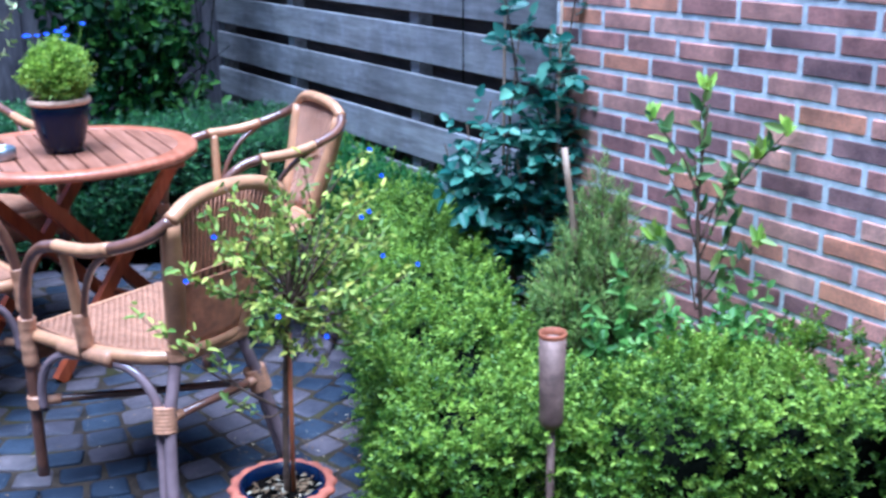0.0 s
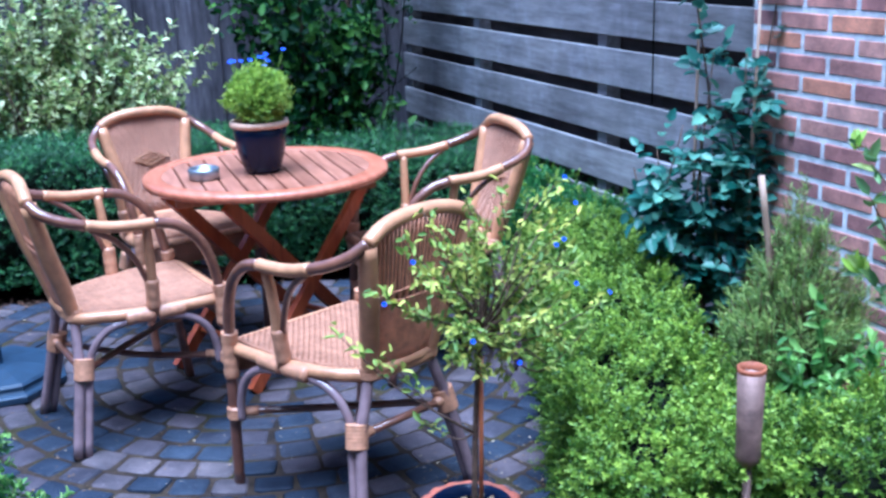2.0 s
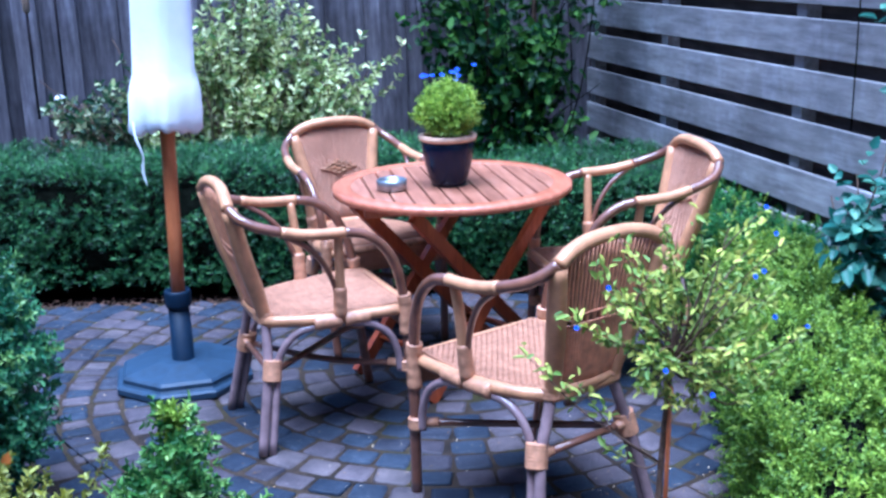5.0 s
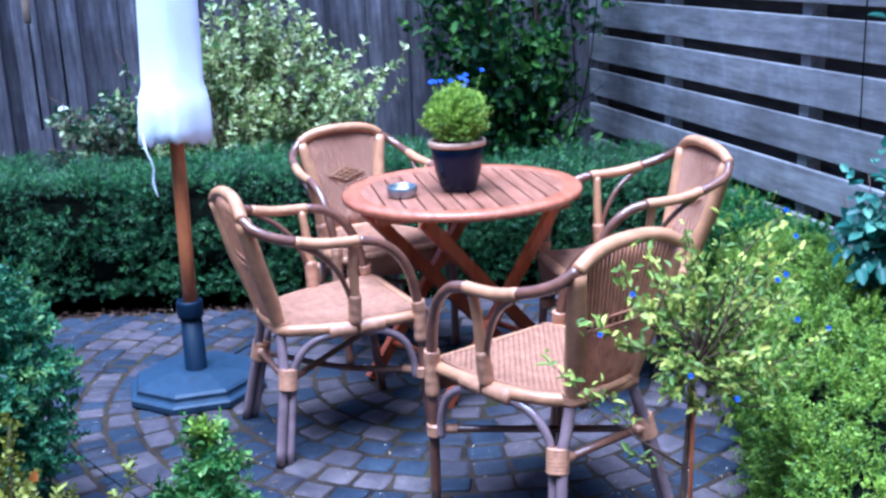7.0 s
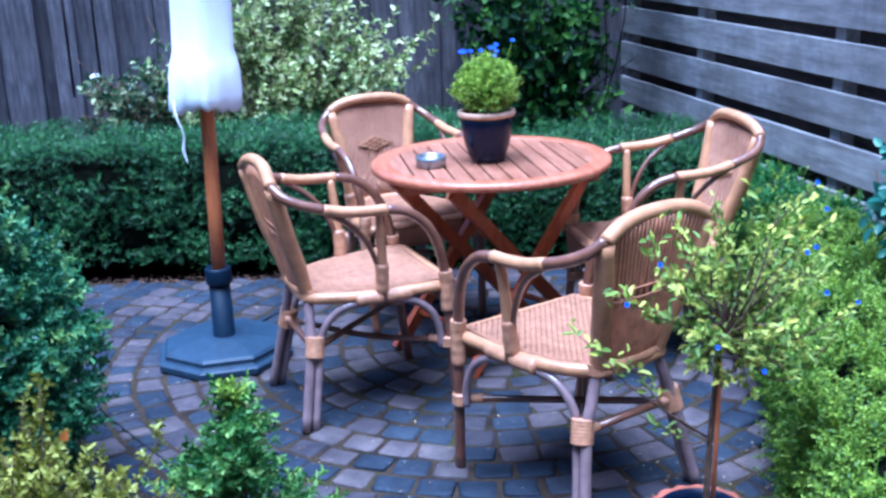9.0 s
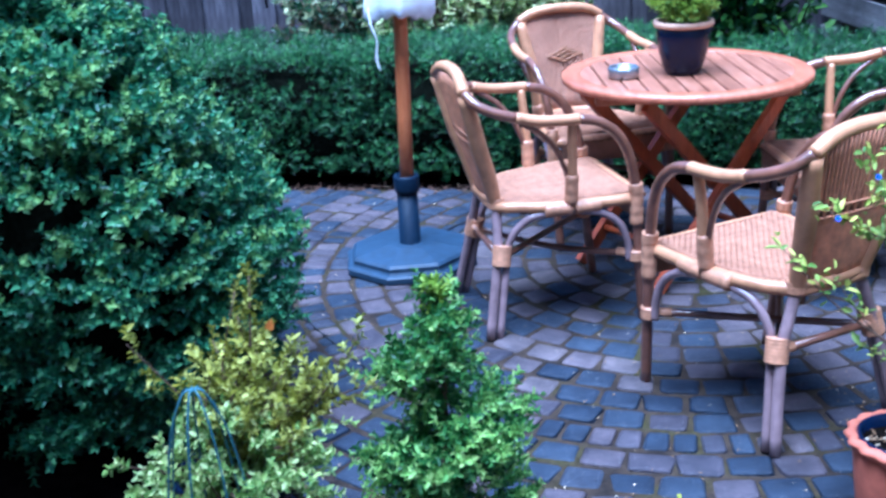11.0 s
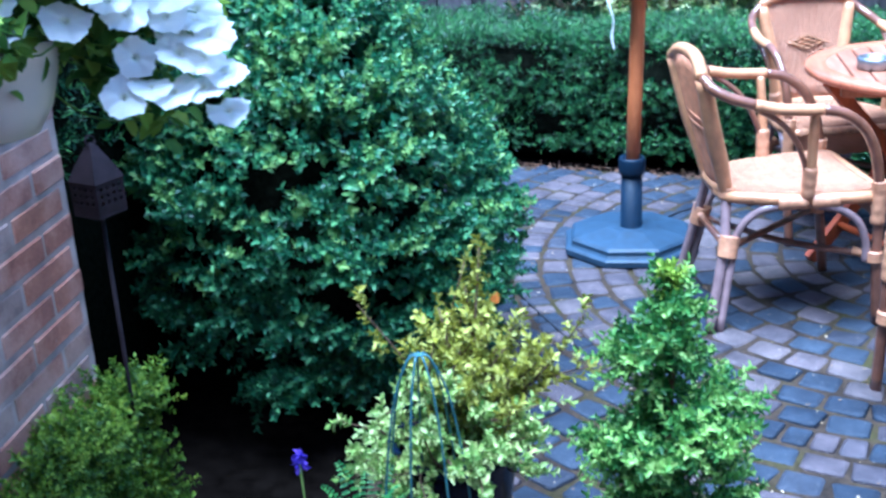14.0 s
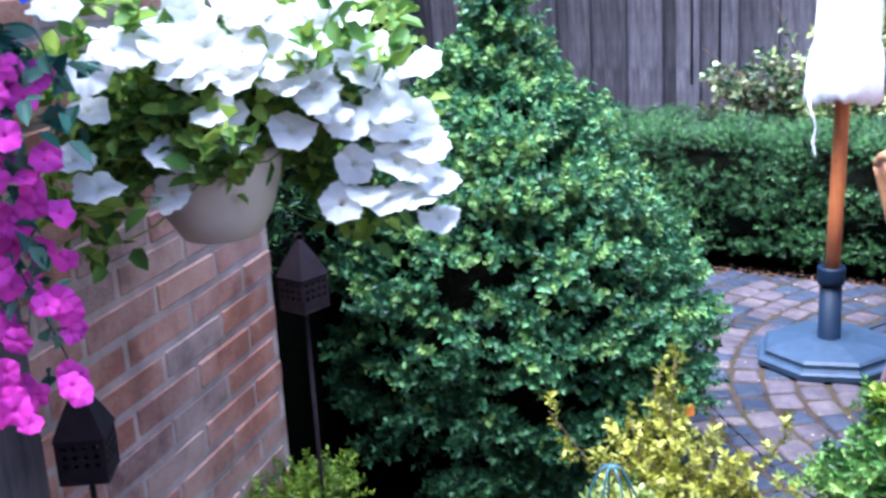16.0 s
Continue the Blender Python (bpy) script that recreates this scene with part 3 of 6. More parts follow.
# ---- table ----
def garden_table(at):
    t = thing("round_table", "round folding garden table of reddish slatted wood", "table", at=(*at, 0), turn=-4)
    R, H = 0.45, 0.735
    ring = Geo()
    inner, prof = R - 0.065, [(0.0, -0.028), (0.0, -0.002), (0.004, 0.0), (0.06, 0.0), (0.069, -0.006), (0.069, -0.024), (0.062, -0.03)]
    sides = 72
    loops = [[((inner + r) * math.cos(2 * math.pi * q / sides), (inner + r) * math.sin(2 * math.pi * q / sides), H + z) for q in range(sides)] for r, z in prof]
    ring.rings(loops + [loops[0]], caps=False)
    part("rim", ring, RIMWOOD, t, "smooth orange-red rim")
    pitch, n = 0.0645, 12
    for k in range(n):
        x = (k - (n - 1) / 2) * pitch
        half = pitch / 2 - 0.0035
        y = math.sqrt((inner + 0.03) ** 2 - x * x)
        part("slat", Geo().box(x - half, x + half, -y, y, H - 0.024, H - 0.002, 0.003), TEAK, t, "", False)
    for y in (-0.2, 0.2):
        part("bearer", Geo().box(-0.36, 0.36, y - 0.018, y + 0.018, H - 0.07, H - 0.026, 0.003), TEAK, t, "", False)
    turn = pose(0, 0, 0, 0, 0, 32)
    for s, off in ((1, 0.21), (1, -0.21), (-1, 0.165), (-1, -0.165)):
        top, foot = Vector((0.34 * s, off, H - 0.05)), Vector((-0.33 * s, off, 0.0))
        d = (foot - top).normalized()
        w = Vector((0, 1, 0)).cross(d)
        a, b = Vector((0, 0.013, 0)), w * 0.024
        leg = Geo().rings([[turn @ (p - a - b), turn @ (p + a - b), turn @ (p + a + b), turn @ (p - a + b)] for p in (top, foot)])
        part("leg", leg, LEGWOOD, t, "", False)
    for s, z in ((1, 0.12), (-1, 0.12)):
        x = -0.33 * s + 0.67 * s * (z / (H - 0.05))
        bar = Geo().tube([turn @ Vector((x, -0.2, z)), turn @ Vector((x, 0.2, z))], 0.013, 8, 1)
        part("stretcher", bar, LEGWOOD, t)
    return t


garden_table((-1.31, 1.70))


# ---- cane chairs ----
def binding(c, axis, r, length, rows, parent):
    """A wound band of cane round a pole."""
    c, axis = Vector(c), Vector(axis).normalized()
    a, b = c - axis * length / 2, c + axis * length / 2
    pts, rad = [], []
    for k in range(rows * 4 + 1):
        pts.append(a + (b - a) * k / (rows * 4))
        rad.append(r + 0.0015 * abs(math.sin(math.pi * k / 4)))
    part("binding", Geo().tube(pts, rad, 12, 1), BIND, parent, "wound pale cane binding")


def cane_chair(at, turn):
    c = thing("cane_chair", "bent cane armchair with woven seat and tan and brown poles", "chair", "chairs round the table", at=(*at, 0), turn=turn)
    P = 0.0165
    rail = [(0, -0.103, 0.874), (0.07, -0.105, 0.871), (0.135, -0.11, 0.857), (0.187, -0.112, 0.828), (0.225, -0.085, 0.797), (0.248, -0.035, 0.773), (0.26, 0.03, 0.753), (0.267, 0.1, 0.738), (0.271, 0.17, 0.732), (0.271, 0.235, 0.73), (0.27, 0.305, 0.712), (0.266, 0.368, 0.662), (0.26, 0.408, 0.59), (0.254, 0.43, 0.5), (0.251, 0.441, 0.41), (0.25, 0.446, 0.25), (0.237, 0.47, 0.0)]

    def side(pts, s):
        return [(x * s, y, z) for x, y, z in pts]

    part("top_rail", Geo().tube(side(rail[:4], -1)[::-1][:-1] + rail[:4], P + 0.0035, 14), TAN, c, "tan cane top rail")
    for s in (-1, 1):
        part("back_bend", Geo().tube(side(rail[3:7], s), P, 14), BROWN, c, "dark brown bent pole")
        part("armrest", Geo().tube(side(rail[6:10], s), P + 0.0015, 14), TAN, c, "tan cane armrest")
        foreleg = part("front_leg", Geo().tube(side(rail[9:], s), P, 14), BROWN, c, "dark brown front leg")
        part("back_post", Geo().tube([(0.184 * s, -0.108, 0.822), (0.15 * s, -0.062, 0.64), (0.128 * s, -0.03, 0.54), (0.108 * s, 0.0, 0.425)], [0.0245, 0.028, 0.027, 0.022], 14), TAN, c, "cane-wrapped back post")
        hindleg = part("rear_leg", Geo().tube([(0.108 * s, 0.0, 0.44), (0.14 * s, -0.009, 0.345), (0.168 * s, -0.02, 0.26), (0.218 * s, -0.068, 0.0)], 0.0165, 12), SKYGLARED, c, "brown rear leg with sky glare put into its colour")
        part("rear_brace", Geo().tube([(0.221 * s, -0.036, 0.0), (0.174 * s, 0.012, 0.26), (0.172 * s, 0.034, 0.335), (0.184 * s, 0.085, 0.39), (0.205 * s, 0.16, 0.412)], 0.013, 10), SKYGLARED, c)
        part("front_brace", Geo().tube([(0.249 * s, 0.412, 0.225), (0.248 * s, 0.408, 0.29), (0.243 * s, 0.382, 0.355), (0.235 * s, 0.325, 0.398), (0.224 * s, 0.25, 0.412)], 0.013, 10), SKYGLARED, c)
        strut = part("arm_strut", Geo().tube([(0.266 * s, 0.213, 0.722), (0.246 * s, 0.219, 0.62), (0.224 * s, 0.226, 0.425)], [0.0145, 0.0155, 0.0165], 10), TAN, c, "tan arm strut")
        part("arm_brace", Geo().tube([(0.262 * s, 0.045, 0.737), (0.254 * s, 0.115, 0.69), (0.241 * s, 0.17, 0.625), (0.23 * s, 0.205, 0.545), (0.226 * s, 0.213, 0.5)], 0.0095, 8), BROWN, c)
        binding((0.228 * s, 0.222, 0.492), (0.1 * s, 0, 1), 0.0215, 0.1, 3, strut)
        binding((0.168 * s, -0.004, 0.27), (-0.22 * s, 0.18, 1), 0.031, 0.07, 7, hindleg)
        binding((0.111 * s, 0.0, 0.436), (0, 0, 1), 0.026, 0.035, 3, hindleg)
        binding((0.252 * s, 0.438, 0.415), (0, 0, 1), 0.0215, 0.13, 4, foreleg)
        binding((0.251 * s, 0.436, 0.475), (0, -0.1, 1), 0.023, 0.03, 3, foreleg)
        binding((0.249 * s, 0.437, 0.24), (0, 0, 1), 0.026, 0.036, 3, foreleg)
        binding((0.214 * s, 0.18, 0.423), (0.13 * s, 1, 0.04), 0.0225, 0.09, 3, c)
        binding((0.225 * s, 0.277, 0.426), (0.08 * s, 1, 0.04), 0.0225, 0.085, 3, c)
    # seat ring, narrow at the back and wide before the arms
    outline = [(-0.105, -0.008), (0.105, -0.008), (0.168, 0.07), (0.208, 0.18), (0.228, 0.3), (0.236, 0.4), (0.225, 0.446), (0.16, 0.456), (-0.16, 0.456), (-0.225, 0.446), (-0.236, 0.4), (-0.228, 0.3), (-0.208, 0.18), (-0.168, 0.07)]
    loop = smooth_line([(x, y, 0.427 + 0.02 * y) for x, y in outline + outline[:1]], 4)
    part("seat_frame", Geo().tube(loop, 0.019, 10, 1), TAN, c, "tan cane seat frame")

    def half_width(y):
        return float(np.interp(y, [-0.02, 0.0, 0.07, 0.18, 0.3, 0.4, 0.46], [0.1, 0.108, 0.165, 0.204, 0.223, 0.23, 0.215]))

    def seat_z(u, y):
        return 0.444 + 0.02 * y - 0.017 * math.sin(math.pi * min(1, max(0, (y + 0.02) / 0.48))) * (1 - u * u)

    seat = Geo()
    rows = []
    for k in range(17):
        y = -0.018 + 0.476 * k / 16
        rows.append([(half_width(y) * q / 6, y, seat_z(q / 6, y)) for q in range(-6, 7)])
    seat.rings(rows, closed=False)
    seat.rings([[(x, y, z - 0.012) for x, y, z in r] for r in rows[::-1]], closed=False)
    pad = part("seat", seat, WEAVE, c, "woven pinkish tan cane seat")
    for q in range(44):
        x = (q - 21.5) / 22 * 0.224
        y0 = float(np.interp(abs(x), [0.1, 0.108, 0.165, 0.204, 0.223, 0.23], [-0.022, 0.0, 0.07, 0.18, 0.3, 0.4]))
        jut = 0.004 * math.sin(q * 2.1)
        line = [(x, y0 - 0.004, seat_z(1, y0) - 0.006)]
        for t in (0.03, 0.3, 0.65, 0.94):
            y = y0 + (0.456 - y0) * t
            line.append((x, y, seat_z(x / half_width(y), y) + 0.0015))
        line.append((x, 0.474 + jut, 0.444))
        line.append((x, 0.478 + jut, 0.432))
        part("seat_strand", Geo().tube(line, 0.0044, 6, 2), SEATCANE, pad)
    for k in range(36):
        y = 0.004 + 0.0125 * k
        w = half_width(y) - 0.006
        n = int(w / 0.0102)
        weft = [(q * 0.0102, y, seat_z(q * 0.0102 / (w + 0.006), y) + (0.0068 if (q + k) % 2 else 0.0012)) for q in range(-n, n + 1)]
        part("weft", Geo().tube(weft, 0.0031, 5, 1), SEATCANE, pad)
    apron = Geo()
    rows = [[(0.222 * q / 6, 0.458 + off, z) for q in range(-6, 7)] for off, z in ((0.012, 0.448), (0.018, 0.425), (0.012, 0.39), (0.008, 0.35), (-0.004, 0.35), (0.0, 0.425))]
    part("apron", apron.rings(rows, closed=False), BACK_WEAVE, c, "woven cane front apron")

    # woven back: a tapering sheet with upright strands proud of it, and a diamond of open weave
    def back(u, z, off=0.0):
        s = (z - 0.44) / 0.385
        top = 0.038 * (1 - abs(u) ** 2.4) * max(0.0, min(1.0, (s - 0.5) / 0.5))
        return (u * (0.107 + 0.077 * s), 0.004 - 0.112 * s - 0.02 * (1 - u * u) * (1 - s) - off, z + top)

    sheet = Geo()
    rows = [[back(q / 8, 0.44 + 0.39 * k / 14) for q in range(-8, 9)] for k in range(15)]
    sheet.rings(rows, closed=False)
    sheet.rings([[(x, y - 0.006, z) for x, y, z in r] for r in rows[::-1]], closed=False)
    rest = part("backrest", sheet, BACK_WEAVE, c, "woven tan cane backrest")
    # behind: close weave below, a band of crossings, and spaced canes above, over a dark sheet with the shade of their
    # gaps in its colour
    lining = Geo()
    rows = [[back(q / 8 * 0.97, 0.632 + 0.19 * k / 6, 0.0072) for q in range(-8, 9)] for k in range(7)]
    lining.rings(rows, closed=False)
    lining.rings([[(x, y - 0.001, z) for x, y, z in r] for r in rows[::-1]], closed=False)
    part("lining", lining, GAPSHADE, rest, "dark sheet behind the spaced canes, coloured as the shade of their gaps")
    for q in range(-13, 14):
        part("strand", Geo().tube([back(q / 14.5, 0.445, 0.0085), back(q / 14.5, 0.54, 0.0095), back(q / 14.5, 0.638, 0.0085)], 0.0045, 6, 3), STRAND, rest)
    for q in range(-11, 12):
        lean = 0.8 if q % 2 else -0.8
        part("spaced_cane", Geo().tube([back((q + lean) / 12.2, 0.634, 0.011), back((q + lean * 0.1) / 12.2, 0.664, 0.0125), back(q / 12.2, 0.75, 0.012), back(q / 12.2, 0.822, 0.011)], 0.0036, 6, 2), STRAND, rest)
    for z in (0.64, 0.664):
        part("weft", Geo().tube([back(-0.93, z, 0.013), back(-0.3, z, 0.0145), back(0.3, z, 0.0145), back(0.93, z, 0.013)], 0.0034, 6, 3), STRAND, rest)
    for q in range(-15, 16):
        strand = Geo().tube([back(q / 16.5, 0.445, -0.001), back(q / 16.5, 0.64, -0.001), back(q / 16.5, 0.825, -0.001)], 0.0034, 5, 3)
        part("front_strand", strand, BACK_WEAVE, rest)
    gem = Geo()
    for j in range(-3, 4):
        n = 4 - abs(j)
        for i in range(n):
            u, z = (i - (n - 1) / 2) * 0.29, 0.672 + j * 0.0075
            gem.add([back(u - 0.14, z, -0.0052), back(u, z - 0.0042, -0.0052), back(u + 0.14, z, -0.0052), back(u, z + 0.0042, -0.0052)], [(0, 1, 2, 3)])
    part("open_weave", gem, GEM, rest, "diamond of open weave", False)
    for j in range(-3, 4):
        n = 4 - abs(j)
        for i in range(n):
            u, z = (i - (n - 1) / 2) * 0.29, 0.672 + j * 0.0075
            part("weave_cross", Geo().tube([back(u - 0.095, z - 0.001, -0.0065), back(u, z + 0.0012, -0.009), back(u + 0.095, z - 0.001, -0.0065)], 0.0031, 5, 2), TAN, rest)
    part("lower_rail", Geo().tube([(-0.108, 0.0, 0.44), (-0.05, -0.018, 0.442), (0.05, -0.018, 0.442), (0.108, 0.0, 0.44)], 0.018, 10), TAN, c)
    # crossed stretchers below, bound to the legs
    for s, mid in ((-1, 0.252), (1, 0.232)):
        bar = part("stretcher", Geo().tube([(0.248 * s, 0.437, 0.242), (0.04 * s, 0.21, mid), (-0.166 * s, -0.004, 0.262)], 0.0115, 8), BROWN, c)
        part("binding", Geo().tube([(0.242 * s, 0.43, 0.242), (0.205 * s, 0.388, 0.245)], 0.0145, 10, 1), BIND, bar, "wound pale cane binding")
    bar = part("stretcher", Geo().tube([(-0.166, -0.012, 0.272), (0.166, -0.012, 0.272)], 0.0115, 8, 1), BROWN, c)
    for s in (-1, 1):
        part("binding", Geo().tube([(0.16 * s, -0.012, 0.272), (0.12 * s, -0.012, 0.272)], 0.014, 10, 1), BIND, bar, "wound pale cane binding")
    return c


chair = cane_chair((-2.103, 1.318), -80.8)
copy_thing(chair, pose(-1.314, 0.355, 0, 0, 0, 22.0))
copy_thing(chair, pose(-1.607, 2.396, 0, 0, 0, -169.0))
copy_thing(chair, pose(-0.562, 1.41, 0, 0, 0, 88.4))


# ---- parasol in its cover ----
def parasol():
    p = thing("parasol", "closed parasol in a white cover on a slate-blue base", "parasol", at=(-2.355, 1.866, 0))
    base = Geo().lathe([(0.2, 0.0), (0.267, 0.0), (0.273, 0.006), (0.273, 0.026), (0.265, 0.032), (0.252, 0.034), (0.246, 0.042), (0.246, 0.058), (0.235, 0.067), (0.1, 0.092), (0.062, 0.094)], sides=8, turn=radians(22.5))
    base.v = [(x, y + 0.022, z) for x, y, z in base.v]
    part("base", base, SLATE, p, "octagonal slate-blue plastic base", False)
    stem = part("tube", Geo().lathe([(0.05, 0.085), (0.042, 0.095), (0.04, 0.31), (0.038, 0.31)]), INK, p)
    part("collar", Geo().lathe([(0.04, 0.3), (0.048, 0.304), (0.05, 0.315), (0.05, 0.36), (0.047, 0.368), (0.04, 0.368), (0.036, 0.352), (0.027, 0.35)]), INK, stem)
    part("pole", Geo().tube([(0, 0, 0.2), (0.018, 0, 0.99), (0.03, 0, 1.5)], 0.0265, 14, 2), POLE, p, "varnished orange wooden pole")
    cover = Geo()
    rings = []
    for k, (r, z) in enumerate([(0.03, 1.04), (0.085, 0.995), (0.116, 0.978), (0.126, 0.99), (0.129, 1.03), (0.127, 1.1), (0.118, 1.15), (0.107, 1.19), (0.105, 1.35), (0.103, 1.5), (0.1, 1.8), (0.09, 2.1), (0.05, 2.3), (0.01, 2.34)]):
        c = 0.018 + (z - 0.99) * 0.045
        ring = []
        for q in range(72):
            a = 2 * math.pi * q / 72
            w = 1 + (0.08 if k < 4 else 0.045) * math.sin(5 * a + 1.3 + z * 2) + (0.05 if k < 5 else 0.02) * math.sin(9 * a + z * 7 + math.sin(2 * a)) * (0.5 + 0.5 * math.sin(2 * a + 1)) + (0.035 if k < 4 else 0.012) * math.sin(19 * a - z * 12) * math.sin(3 * a)
            ring.append((c + r * w * math.cos(a), r * w * math.sin(a), z + (0.01 * math.sin(3 * a + 0.5) + 0.006 * math.sin(13 * a)) * (k < 4)))
        rings.append(ring)
    veil = part("cover", cover.rings(rings), CLOTH, p, "white gathered cloth cover")
    part("cord", Geo().tube([(-0.1, -0.05, 1.05), (-0.095, -0.075, 0.97), (-0.075, -0.08, 0.9), (-0.08, -0.07, 0.84), (-0.07, -0.075, 0.79)], [0.0025, 0.005, 0.003, 0.006, 0.002], 6), CLOTH, veil, "white hanging cord")
    return p


parasol()


# ---- things on the table ----
def pot_profile(r0, r1, h, wall=0.008):
    return [(r0, 0), (r0 + (r1 - r0) * 0.45, h * 0.35), (r1, h), (r1 - wall, h), (r1 - wall, h - 0.03)]


def plant_cloud(n, centre, radii, seed, shell=0.55, flat=0.0):
    """Places in an uneven rounded crown, most of them near its face, with outward directions."""
    g = np.random.default_rng(seed)
    d = unit(g.normal(size=(n, 3)))
    r = (shell + (1 - shell) * g.random(n) ** 0.5) * (1 + 0.22 * lumps(d, 3.0, seed + 5))
    p = d * r[:, None] * np.array(radii)
    return p + np.array(centre), unit(d / np.array(radii) + 1e-9)


pot = thing("plant_pot", "navy glazed pot with pale rim holding a green ball plant", "plant pot", at=(-1.335, 1.65, 0.735))
part("pot", Geo().lathe([(0.052, 0.0), (0.061, 0.003), (0.073, 0.03), (0.087, 0.08), (0.096, 0.14), (0.098, 0.172), (0.09, 0.172), (0.088, 0.16)], sides=32, caps=False), NAVY, pot)
part("rim", Geo().lathe([(0.096, 0.168), (0.106, 0.171), (0.109, 0.18), (0.106, 0.19), (0.096, 0.192), (0.089, 0.186), (0.089, 0.17)], sides=32, caps=False), RIMCLAY, pot, "pale clay rim")
part("soil", Geo().lathe([(0.0, 0.158), (0.088, 0.158)], sides=20, caps=False), SOIL, pot)
ball = thing("ball_plant", "bright green ball-shaped foliage with small blue flowers", "plant", at=(-1.335, 1.65, 0.735))
pb, nb = plant_cloud(1500, (0.005, 0, 0.275), (0.118, 0.118, 0.1), 21)
pb = pb[pb[:, 2] > 0.19]
nb = unit(pb - np.array([0.005, 0, 0.22]))
part("foliage", sprigs(pb - nb * 0.02, nb + RNG.normal(size=nb.shape) * 0.35 + np.array([0, 0, 0.3]), 4, 0.035, 0.016, 0.005), BALL, ball, "", False, "stuff")
stalks = Geo()
heads = []
for k in range(11):
    a, r = k * 2.4, 0.03 + 0.085 * ((k * 0.618) % 1)
    tip = (r * 1.15 * math.cos(a), r * 1.15 * math.sin(a), 0.385 + 0.05 * ((k * 0.37) % 1))
    stalks.tube([(r * 0.6 * math.cos(a), r * 0.6 * math.sin(a), 0.28), tip], 0.0012, 4, 1)
    heads.append(tip)
part("stalk_framework", stalks, BALL, ball)


def blooms(spots, facing, size, petals=5, cup=0.35, wide=0.95):
    """Flowers of some petals each, as one set of leaves."""
    spots, facing = np.array(spots, float), unit(np.array(facing, float))
    g = RNG
    n = len(spots)
    a = unit(np.cross(facing, g.normal(size=(n, 3))))
    b = np.cross(facing, a)
    size = np.broadcast_to(size, n)
    base, way, up = [], [], []
    for k in range(petals):
        t = 2 * math.pi * k / petals
        d = a * math.cos(t) + b * math.sin(t)
        base.append(spots)
        way.append(d + facing * cup)
        up.append(facing - d * cup)
    L = np.tile(size, petals) * 0.5
    return leaf_mesh(np.concatenate(base), np.concatenate(way), np.concatenate(up), L, L * wide, 0.05, 0.15)


for head in heads:
    part("flower", blooms([head], [(0, -0.5, 0.9)], 0.022), BLUEPETAL, ball, "small blue flower", False)
ash = thing("ashtray", "round pewter ashtray on the table", "ashtray", at=(-1.555, 1.64, 0.735))
part("bowl", Geo().lathe([(0.049, 0.0), (0.055, 0.003), (0.057, 0.036), (0.052, 0.041), (0.047, 0.037), (0.044, 0.013), (0.0, 0.011)], sides=28), PEWTER, ash)

# ---- hedges ----
TURN = -24.0
U, V = Vector((math.cos(radians(TURN)), math.sin(radians(TURN)), 0)), Vector((-math.sin(radians(TURN)), math.cos(radians(TURN)), 0))
corner = U * -0.93 + V * -1.0
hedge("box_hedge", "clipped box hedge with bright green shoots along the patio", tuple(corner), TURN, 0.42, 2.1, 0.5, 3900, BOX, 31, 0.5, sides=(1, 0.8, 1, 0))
far = U * -0.93 + V * 1.08
hedge("box_hedge", "clipped hedge continuing the box hedge, shade put into its leaf colour", tuple(far), TURN, 0.42, 1.25, 0.5, 4200, BOXSHADED, 36, 0.12, sides=(1, 0.6, 0, 0))
near = U * -0.55 + V * -1.02
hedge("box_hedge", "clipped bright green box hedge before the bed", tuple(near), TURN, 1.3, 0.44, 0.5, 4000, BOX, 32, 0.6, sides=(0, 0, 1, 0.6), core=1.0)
hedge("yew_hedge", "dark green clipped yew hedge behind the patio", (-4.3, 3.52, 0), -15.3, 3.3, 0.62, 0.64, 2700, YEW, 33, needles=True, sides=(1, 1, 1, 0.2))
hedge("yew_hedge", "dark green clipped yew hedge behind the chairs", (-1.15, 2.66, 0), -15.3, 1.3, 0.55, 0.55, 2700, YEW, 34, needles=True, sides=(0, 1, 1, 0.2))
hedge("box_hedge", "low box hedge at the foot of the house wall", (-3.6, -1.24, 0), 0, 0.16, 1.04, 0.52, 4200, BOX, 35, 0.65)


# added dark mass: stands where there is only deep shade, and blocks light
hedge("yew_hedge", "added near-black hedge in place of the deep shade beyond the wall end", (-4.5, -0.12, 0), 0, 0.78, 1.5, 2.1, 320, YEW, 37, needles=True, sides=(0, 1, 1, 0), bottom=0.85)


